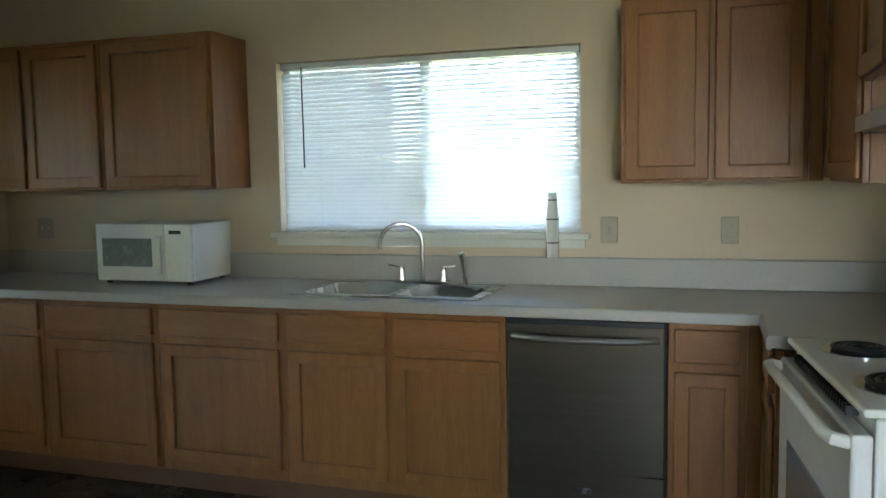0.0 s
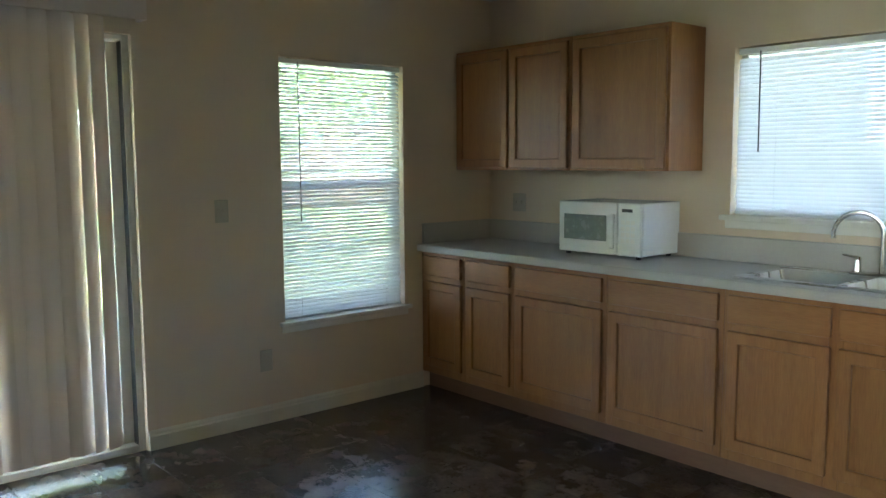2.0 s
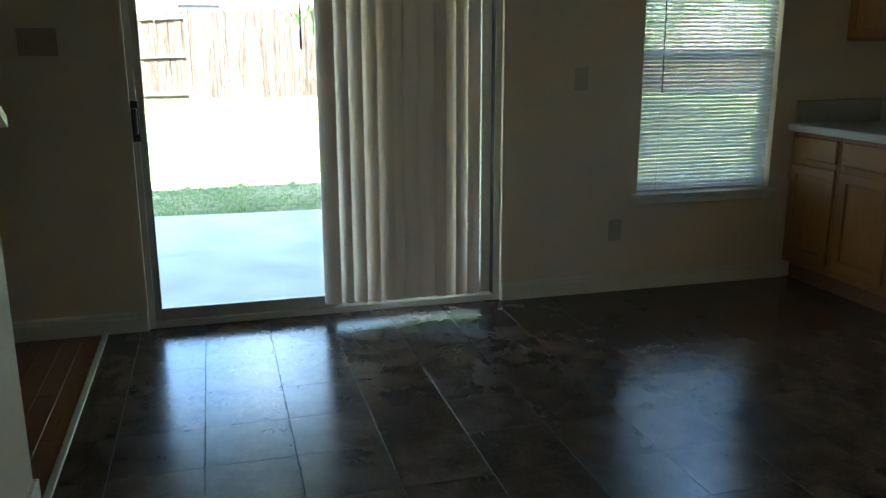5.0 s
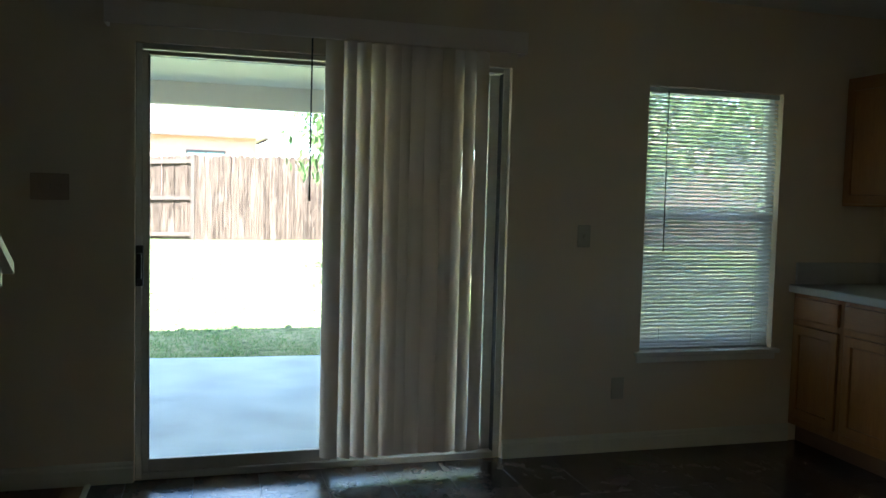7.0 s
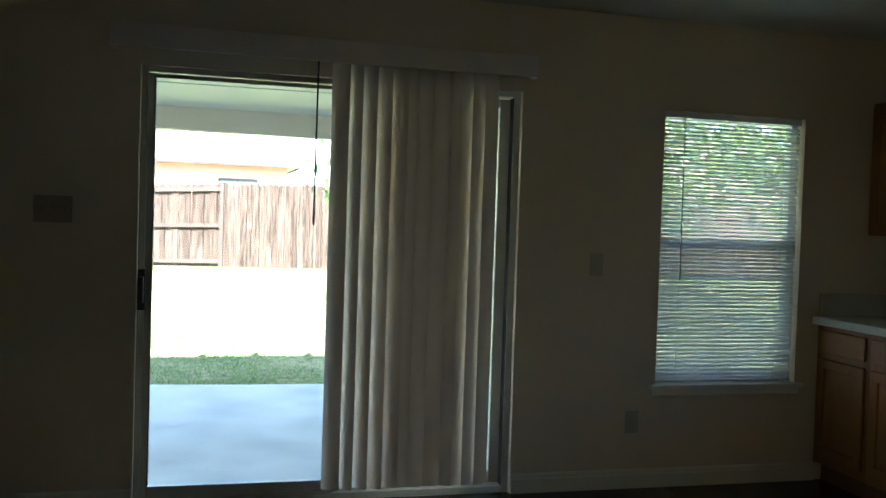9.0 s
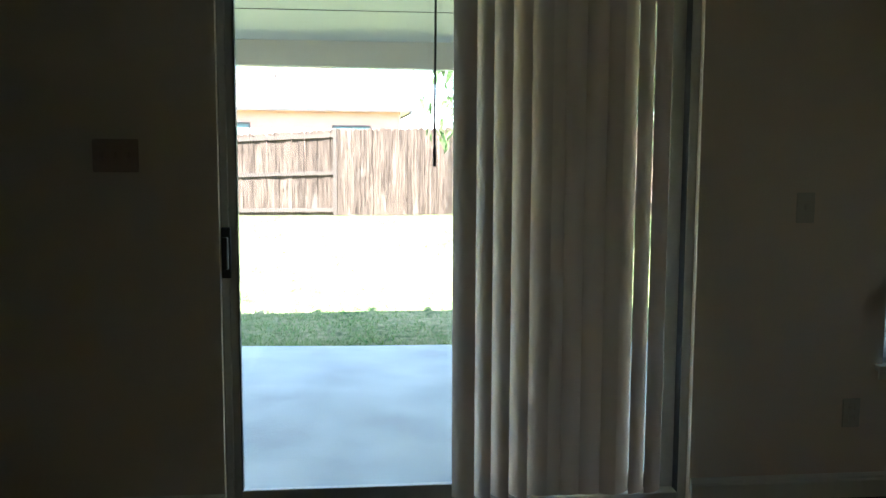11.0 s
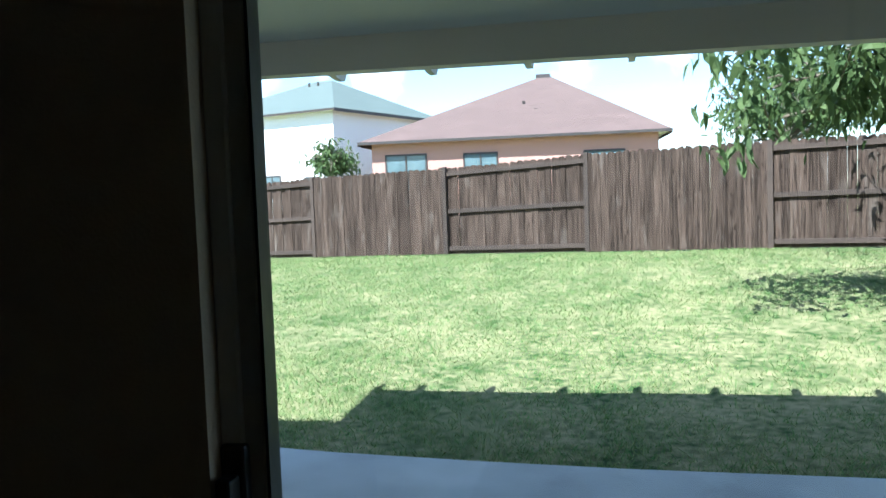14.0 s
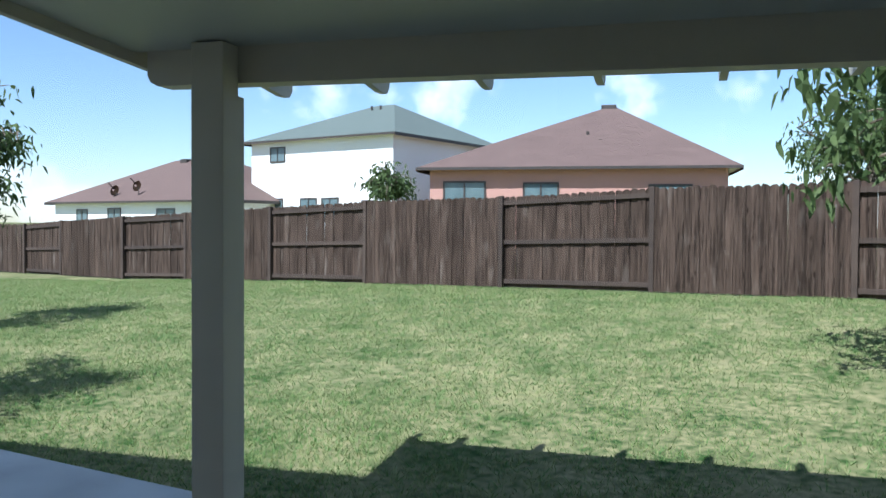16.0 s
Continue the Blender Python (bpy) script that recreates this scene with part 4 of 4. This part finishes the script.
extrude_profile(bm, [(-4.33, slope(-4.33) + 0.005), (-4.29, slope(-4.33) - 0.035), (-4.20, slope(-4.2) - 0.045), (-3.47, slope(-3.47) - 0.005), (-3.47, slope(-3.47) + 0.134), (-4.33, slope(-4.33) + 0.134)], 'y', -0.02, 0.02)
RT = mesh_of("rafter_tail", bm, PORCH)
for k in range(10):
    y = -6.035 + 0.615 * k
    if y < PY1 - 0.03:
        piece("rafter_tail", RT, porch, pose(0, y, 0))
bm = bmesh.new()
extrude_profile(bm, [(-4.33, slope(-4.33) - BARGE), (-0.155, slope(-0.155) - BARGE), (-0.155, slope(-0.155) + 0.134), (-4.33, slope(-4.33) + 0.134)], 'y', PY0, PY0 + 0.038)
part("barge_rafter", bm, PORCH, porch)
bm = bmesh.new()
extrude_profile(bm, [(-4.33, slope(-4.33)), (-0.155, slope(-0.155)), (-0.155, slope(-0.155) + 0.134), (-4.33, slope(-4.33) + 0.134)], 'y', PY1 - 0.038, PY1)
part("barge_rafter", bm, PORCH, porch)
for y in (-5.975, -0.70):
    p = part("post", boxes(((-3.335, y, PATIO + 0.001), (-3.195, y + 0.17, 2.27)), bevel=0.006), PORCH, porch)
    part("trim_board", boxes(((-3.46, y + 0.02, PATIO + 0.001), (-3.337, y + 0.13, 2.048)), bevel=0.004), PORCH, p)

# ---------- fence ----------
fence = thing("fence", "weathered brown cedar picket fence with rails showing on every second bay", "fence", (fence_x(-5), -5, 0.2))
FN = Vector((0.949, -0.315, 0)).normalized()        # towards the house
FANG = math.degrees(math.atan2(FDIR.x, FDIR.y))
BREAKS = [-26.6, -23.75, -21.8, -18.87, -16.28, -13.29, -10.46, -7.15, -4.22, -1.13, 1.9, 4.9, 7.9, 10.9]


def fence_top(y):
    return float(np.interp(y, [-24, -21.8, -19, -16.3, -13.3, -10.4, -7, -4.2, -1, 8], [1.35, 1.48, 1.6, 1.7, 1.83, 1.94, 2.0, 2.12, 2.15, 2.2]))


PW = 0.138
VAR = []
for k in range(5):
    bm = bmesh.new()
    c = 0.034
    prof = [(-PW / 2 + 0.003, 0), (PW / 2 - 0.003, 0), (PW / 2 - 0.003, 1 - c * 0.62), (PW / 2 - c, 1 + 0.003 * (k - 2)), (-PW / 2 + c, 1 - 0.003 * (k - 2)), (-PW / 2 + 0.003, 1 - c * 0.62)]
    r0 = [bm.verts.new((-0.009, p[0], p[1])) for p in prof]
    r1 = [bm.verts.new((0.009, p[0], p[1])) for p in prof]
    for i in range(6):
        bm.faces.new((r0[i], r0[(i + 1) % 6], r1[(i + 1) % 6], r1[i]))
    bm.faces.new(r0[::-1])
    bm.faces.new(r1)
    VAR.append(mesh_of("picket", bm, FENCE))
PM = mesh_of("fence_post", boxes(((-0.045, -0.045, 0), (0.045, 0.045, 1)), bevel=0.004), RAIL)
RM = mesh_of("rail", boxes(((-0.019, 0, -0.043), (0.019, 1, 0.043)), bevel=0.003), RAIL)
for i, (ya, yb) in enumerate(zip(BREAKS, BREAKS[1:])):
    rails_front = i % 2 == 1 if ya < 100 else False
    pa, pb = Vector((fence_x(ya), ya, 0)), Vector((fence_x(yb), yb, 0))
    length = (pb - pa).length
    step = math.floor(length / 0.141)
    za, zb = fence_ground(ya), fence_ground(yb)
    ta, tb = fence_top(ya), fence_top(yb)
    for k in range(step):
        f = (k + 0.5) / step
        p = pa.lerp(pb, f) + FN * (-0.055 if rails_front else 0.030) + FN * ((k % 2) * 0.008 + rng.uniform(-0.003, 0.003))
        z0 = za + (zb - za) * f + 0.02
        zt = ta + (tb - ta) * f + rng.uniform(-0.012, 0.012)
        m = pose(p.x, p.y, z0, rng.uniform(-0.12, 0.12), rng.uniform(-0.4, 0.4), -FANG + rng.uniform(-2, 2)) @ Matrix.Diagonal((1, length / step / PW * 1.03, zt - z0, 1))
        piece("picket", VAR[rng.randrange(5)], fence, m)
    for h in (0.07, 0.50, 0.93):
        q0 = pa + Vector((0, 0, za + (ta - za) * h)) - FN * 0.012
        q1 = pb + Vector((0, 0, zb + (tb - zb) * h)) - FN * 0.012
        d = q1 - q0
        m = Matrix.Translation(q0) @ d.to_track_quat('Y', 'Z').to_matrix().to_4x4() @ Matrix.Diagonal((1, d.length, 1, 1))
        piece("rail", RM, fence, m)
    q = pa + FN * 0.02
    piece("fence_post", PM, fence, pose(q.x, q.y, fence_ground(ya) - 0.05, 0, 0, -FANG) @ Matrix.Diagonal((1, 1, ta - fence_ground(ya) + 0.07, 1)))


# ---------- trees ----------
def leaf_cloud(centres, per, spread, size, seed, droop=0.6):
    """Many small pointed leaves round the twig tips, as raw arrays."""
    r = np.random.default_rng(seed)
    n = len(centres) * per
    c = np.repeat(np.array([list(q) for q in centres]), per, axis=0) + r.normal(0, 1, (n, 3)) * np.array(spread)
    d = r.normal(0, 1, (n, 3))
    d[:, 2] -= droop * 2
    d /= np.linalg.norm(d, axis=1)[:, None]
    w = np.cross(d, r.normal(0, 1, (n, 3)))
    w /= np.linalg.norm(w, axis=1)[:, None]
    L = (size * r.uniform(0.6, 1.35, n))[:, None]
    W = L * r.uniform(0.11, 0.19, n)[:, None]
    up = np.cross(w, d) * L * 0.10
    sag = np.array([[0, 0, -0.16]]) * L
    v = np.stack([c, c + d * L * 0.3 + w * W + up, c + d * L * 0.68 + w * W * 0.75 + up * 0.6 + sag * 0.4, c + d * L + sag, c + d * L * 0.68 - w * W * 0.75 + up * 0.6 + sag * 0.4, c + d * L * 0.3 - w * W + up], axis=1).reshape(-1, 3)
    i = np.arange(n)[:, None] * 6
    f = np.concatenate([i + np.array([[0, 1, 5]]), i + np.array([[1, 2, 5]]), i + np.array([[2, 4, 5]]), i + np.array([[2, 3, 4]])], axis=1).reshape(-1, 3)
    return v, f


def raw_mesh(name, v, f, material):
    me = bpy.data.meshes.new(name)
    me.from_pydata(v.tolist(), [], f.tolist())
    me.materials.append(material)
    return me


def tree(label, x, y, height, radius, low, seed, limbs=9, per=55, leaf=0.16, squash=0.75, bare=0.0, rise=0.1, reach=()):
    r = random.Random(seed)
    z0 = lawn_z(x, y)
    t = thing("tree", label, "tree", (x, y, z0))
    bm = bmesh.new()
    top = Vector((x + r.uniform(-0.2, 0.2), y + r.uniform(-0.2, 0.2), z0 + height * 0.62))
    tr = height * 0.022
    tube(bm, [Vector((x, y, z0 - 0.1)), Vector((x, y, z0 + low * 0.5)), Vector((x, y, z0 + low)).lerp(top, 0.1), top], [tr * 1.5, tr * 1.1, tr * 0.9, tr * 0.35], 10)
    part("trunk", bm, BARK, t, smooth=True)
    tips = []
    for k in range(limbs + len(reach)):
        a = math.tau * (k + r.uniform(-0.3, 0.3)) / limbs * 1.62
        s = r.uniform(0.0, 1.0)
        start = Vector((x, y, z0 + low)).lerp(top, s * 0.9)
        rr = radius * r.uniform(0.7, 1.05) * (1 - 0.35 * s)
        end = start + Vector((math.cos(a) * rr, math.sin(a) * rr, r.uniform(rise, 0.9) * rr * squash))
        if k >= limbs:
            start, end = Vector((x, y, z0 + low)).lerp(top, 0.25), Vector(reach[k - limbs])
        midp = start.lerp(end, 0.5) + Vector((0, 0, rr * 0.12))
        lb = tube(bmesh.new(), [start, start.lerp(midp, 0.6), midp, midp.lerp(end, 0.6), end], [tr * 0.5, tr * 0.4, tr * 0.3, tr * 0.2, tr * 0.08], 7)
        for j in range(9):
            f = r.uniform(0.35, 1.0)
            b0 = start.lerp(midp, f * 2) if f < 0.5 else midp.lerp(end, f * 2 - 1)
            b1 = b0 + Vector((r.uniform(-1, 1), r.uniform(-1, 1), r.uniform(-0.7, 0.6))) * radius * (0.30 if k < limbs else 0.09)
            tube(lb, [b0, b0.lerp(b1, 0.5) + Vector((0, 0, 0.05)), b1], [tr * 0.14, tr * 0.10, tr * 0.04], 5)
            if r.random() > bare:
                tips += [b1, b0.lerp(b1, 0.55)]
        part("limb", lb, BARK, t, smooth=True)
    v, f = leaf_cloud(tips, per, (min(radius * 0.085, 0.24), min(radius * 0.085, 0.24), min(radius * 0.075, 0.2)), leaf, seed)
    hang(new("crown", raw_mesh("crown", v, f, LEAF)), t)
    return t


tree("broad green yard tree with drooping leaves", -8.4, 1.2, 5.4, 4.2, 1.7, 3, limbs=18, per=24, leaf=0.19, squash=0.42, rise=-0.15, reach=((-8.7, -1.9, 2.5), (-7.6, -2.6, 2.95), (-9.6, -2.2, 2.1), (-7.6, -1.5, 3.3), (-8.6, -1.3, 2.8)))
tree("slender yard tree with sparse narrow leaves", -9.6, -14.5, 5.7, 1.35, 1.2, 11, limbs=14, per=12, leaf=0.15)
tree("yard tree throwing dappled shade on the lawn", -4.6, -11.2, 5.2, 1.6, 2.2, 13, limbs=12, per=16, leaf=0.15)
tree("young tree standing behind the fence", -20.6, -11.3, 4.1, 1.0, 1.5, 5, limbs=9, per=7, leaf=0.17, squash=1.1)
tree("leafy tree behind the fence", -20.8, 0.4, 5.6, 2.5, 1.8, 8, limbs=16, per=20, leaf=0.17)
tree("large yard tree behind the fence", -20.0, 14.0, 7.5, 4.5, 2.0, 21, limbs=13, per=46, leaf=0.22)
for k, (tx, ty, th, trd) in enumerate(((-62, -72, 7.5, 4.2), (-66, -78, 6.5, 4.6), (-58, -66, 5.5, 3.2), (-60, 30, 8, 5))):
    tree("distant dark green tree", tx, ty, th, trd, 1.4, 40 + k, limbs=9, per=40, leaf=0.5)


# ---------- neighbouring houses ----------
def house(label, base, turn, w, d, h, ridge_a, ridge_b, rh, wallm, roofm, wins, vents=(), side_wins=()):
    """Local x runs along the wall facing the yard, local y away from it."""
    t = thing("house", label, "house", base, turn, group="neighbouring houses")
    part("wall", boxes(((0, 0, -0.6), (w, d, h))), wallm, t, local=True)
    o = 0.42
    bm = bmesh.new()
    c = [bm.verts.new(p) for p in ((-o, -o, h - 0.05), (w + o, -o, h - 0.05), (w + o, d + o, h - 0.05), (-o, d + o, h - 0.05))]
    ra, rb = bm.verts.new((*ridge_a, h + rh)), bm.verts.new((*ridge_b, h + rh))
    if abs(ridge_a[0] - ridge_b[0]) > abs(ridge_a[1] - ridge_b[1]):
        for f in ((c[0], c[1], rb, ra), (c[1], c[2], rb), (c[2], c[3], ra, rb), (c[3], c[0], ra)):
            bm.faces.new(f)
    else:
        for f in ((c[0], c[1], ra), (c[1], c[2], rb, ra), (c[2], c[3], rb), (c[3], c[0], ra, rb)):
            bm.faces.new(f)
    bm.faces.new(c)
    rf = part("roof", bm, roofm, t, local=True)
    part("fascia", boxes(((-o - 0.02, -o - 0.02, h - 0.15), (w + o + 0.02, -o, h - 0.045)), ((-o - 0.02, d + o, h - 0.20), (w + o + 0.02, d + o + 0.02, h - 0.045)), ((-o - 0.02, -o, h - 0.20), (-o, d + o, h - 0.045)), ((w + o, -o, h - 0.20), (w + o + 0.02, d + o, h - 0.045))), DARKTRIM, t, local=True)
    part("eave_soffit", boxes(((-o, -o, h - 0.12), (w + o, 0, h - 0.1)), ((w, 0, h - 0.12), (w + o, d, h - 0.1))), TRIM, t, local=True)
    for vx, vy, vz, s in vents:
        bm = bmesh.new()
        if s > 0.2:
            box(bm, (vx - s, vy - s, vz - 0.3), (vx + s, vy + s, vz + 0.18), 0.03)
        else:
            rod(bm, (vx, vy, vz - 0.4), (vx, vy, vz + 0.25), s, seg=10)
        part("roof_vent", bm, DARKTRIM, rf)
    for (u0, u1, z0, z1) in wins:
        wd = part("window", boxes(((u0, -0.04, z0), (u0 + 0.07, -0.002, z1)), ((u1 - 0.07, -0.04, z0), (u1, -0.002, z1)), ((u0 + 0.07, -0.04, z1 - 0.07), (u1 - 0.07, -0.002, z1)), ((u0 + 0.07, -0.04, z0), (u1 - 0.07, -0.002, z0 + 0.07)), (((u0 + u1) / 2 - 0.03, -0.045, z0 + 0.07), ((u0 + u1) / 2 + 0.03, -0.002, z1 - 0.07))), DARKTRIM, t, local=True)
        part("pane", boxes(((u0 + 0.05, -0.018, z0 + 0.05), (u1 - 0.05, -0.006, z1 - 0.05))), FARGLASS, wd)
    return t


def facing(p, q):
    """The turn about z that lays local x along p to q."""
    return math.degrees(math.atan2(q[1] - p[1], q[0] - p[0]))


ba, bb = (-29.1, -12.65), (-29.8, -2.15)
bw = math.dist(ba, bb)
house("single-storey pink brick house with a brown hip roof", (*ba, 0.2), facing(ba, bb), bw, 14, 3.38, (6.5, 8.2), (6.5, 8.6), 3.27, BRICK, SHINGLE_R,
      [(0.5, 2.1, 0.9, 2.85), (3.45, 4.75, 1.3, 2.8), (7.85, 9.35, 1.3, 2.72)], [(6.35, 8.0, 6.45, 0.33), (5.6, 3.6, 4.75, 0.06), (6.1, 2.9, 4.35, 0.10)])
wa, wb = (-39.2, -25.6), (-36.2, -16.6)
house("two-storey white house with a grey-green hip roof", (*wa, 0.0), facing(wa, wb), math.dist(wa, wb), 9.5, 5.76, (4.6, 4.7), (5.9, 4.7), 2.12, WHITE_SIDING, SHINGLE_G,
      [(1.4, 2.5, 4.6, 5.4), (1.05, 2.35, 1.6, 2.75), (3.55, 4.7, 1.6, 2.75), (5.0, 6.15, 1.6, 2.75), (7.6, 8.6, 1.6, 2.6)], [(5.0, 3.9, 7.5, 0.06), (5.6, 3.9, 7.5, 0.06), (2.6, 1.8, 6.3, 0.06)])
la, lb_ = (-40.2, -39.0), (-35.5, -25.0)
house("far single-storey white house with a brown roof", (*la, -0.1), facing(la, lb_), math.dist(la, lb_), 9, 2.75, (5.2, 4.5), (9.5, 4.5), 2.5, WHITE_SIDING, SHINGLE_R,
      [(2.2, 3.3, 1.2, 2.3), (5.2, 6.4, 1.2, 2.35), (9.5, 11, 1.2, 2.3)], [(6.4, 4.4, 5.1, 0.3)])
ra_, rb_ = (-25.0, 6.8), (-23.0, 18.0)
house("tan single-storey house behind the yard trees", (*ra_, 0.3), facing(ra_, rb_), math.dist(ra_, rb_), 10, 2.7, (4.5, 5), (7, 5), 2.4, STUCCO, SHINGLE_R, [(2.0, 3.4, 1.2, 2.4), (6, 7.4, 1.2, 2.4)])
for k, (dx, dz) in enumerate(((2.6, 4.1), (4.6, 4.3))):
    q = Vector((*la, 0)) + (Vector((*lb_, 0)) - Vector((*la, 0))).normalized() * (dx + 3.0)
    q.x, dz = q.x + 0.85, dz - 0.72
    ds = thing("satellite_dish", "small grey satellite dish on a far roof", "satellite dish", (q.x - 1.2, q.y, dz - 0.9))
    bm = bmesh.new()
    rod(bm, (q.x - 1.2, q.y, dz - 1.1), (q.x - 1.2, q.y, dz - 0.2), 0.025, seg=8)
    part("mast", bm, DARKTRIM, ds)
    bm = bmesh.new()
    bmesh.ops.create_cone(bm, cap_ends=False, segments=20, radius1=0.30, radius2=0.08, depth=0.10, matrix=Matrix.Translation((q.x - 1.0, q.y, dz - 0.15)) @ Euler((radians(70), radians(-20), 0)).to_matrix().to_4x4())
    part("reflector", bm, STEEL, ds)
    bm = bmesh.new()
    rod(bm, (q.x - 1.0, q.y, dz - 0.1), (q.x - 0.5, q.y, dz + 0.25), 0.03, seg=6)
    part("feed_arm", bm, DARKTRIM, ds)

# ---------- grass ----------
def grass_field(count, seed):
    r = np.random.default_rng(seed)
    x = -3.5 - (r.random(count) ** 1.35) * 15.5
    y = r.uniform(-25, 6, count)
    edge = np.interp(y, [-9.6, -8.4, -6.9, -6.0, -4.0, 1.0], [-4.86, -4.52, -4.18, -3.98, -3.79, -3.70])
    keep = (x > -13.5 + 0.332 * y + 0.05) & (x < edge - 0.03)
    x, y = x[keep], y[keep]
    cut = np.array([0.9 * noise.noise((a * 0.55, b * 0.55, 3)) + 0.8 * noise.noise((a * 2.9, b * 2.9, 7)) + 0.75 * noise.noise((a * 8.5, b * 8.5, 5)) for a, b in zip(x, y)])
    dry = 0.5 * np.clip((y + 8.5) / 6.0, 0, 1) * np.clip((x + 12.5) / 4.0, 0, 1)
    keep = cut - dry > r.uniform(-1.15, 0.25, len(x))
    x, y = x[keep], y[keep]
    n = len(x)
    z = np.array([lawn_z(a, b) for a, b in zip(x, y)])
    h = r.uniform(0.026, 0.056, n)
    a = r.uniform(0, math.tau, n)
    wdt = r.uniform(0.003, 0.0065, n)
    lean = r.normal(0, 0.9, (n, 2)) * h[:, None]
    p0 = np.stack([x - np.cos(a) * wdt, y - np.sin(a) * wdt, z - 0.01], 1)
    p1 = np.stack([x + np.cos(a) * wdt, y + np.sin(a) * wdt, z - 0.01], 1)
    p2 = np.stack([x + lean[:, 0], y + lean[:, 1], z + h], 1)
    v = np.stack([p0, p1, p2], 1).reshape(-1, 3)
    return v, np.arange(n * 3).reshape(-1, 3)


gv, gf = grass_field(680000, 5)
tagged(new("grass", raw_mesh("grass", gv, gf, GRASS)), "patchy green and straw-coloured lawn grass", "grass", "", "stuff")

# ---------- floor pieces ----------
TS, G = 0.30, 0.0022
TM = mesh_of("tile", boxes(((-TS / 2 + 0.0006, -TS / 2 + G / 2, -0.008), (TS / 2 - 0.0006, TS / 2 - G / 2, 0.0)), bevel=0.0006), TILE)
yrow = -4.215 - TS / 2
while yrow < -0.42:
    xcol = TS / 2 - 0.02
    while xcol < 5.2:
        piece("tile", TM, floor, pose(xcol, yrow, rng.uniform(-0.0002, 0.0002), rng.uniform(-0.008, 0.008), rng.uniform(-0.008, 0.008)) @ Matrix.Translation((0, TS * 0.225 if yrow < -4.3 else 0, 0)) @ Matrix.Diagonal((1, 0.53 if yrow < -4.3 else 1, 1, 1)))
        xcol += TS
    yrow += TS
for k in range(14):
    y1 = -4.395 - k * 0.083
    x0 = -0.01
    while x0 < 3.0:
        ln = rng.uniform(0.7, 1.3)
        me = mesh_of("plank", boxes(((x0 + 0.0006, y1 - 0.0822, -0.02), (min(x0 + ln, 3.2) - 0.0006, y1, 0.0)), bevel=0.0012), PLANK)
        piece("plank", me, floor2)
        x0 += ln
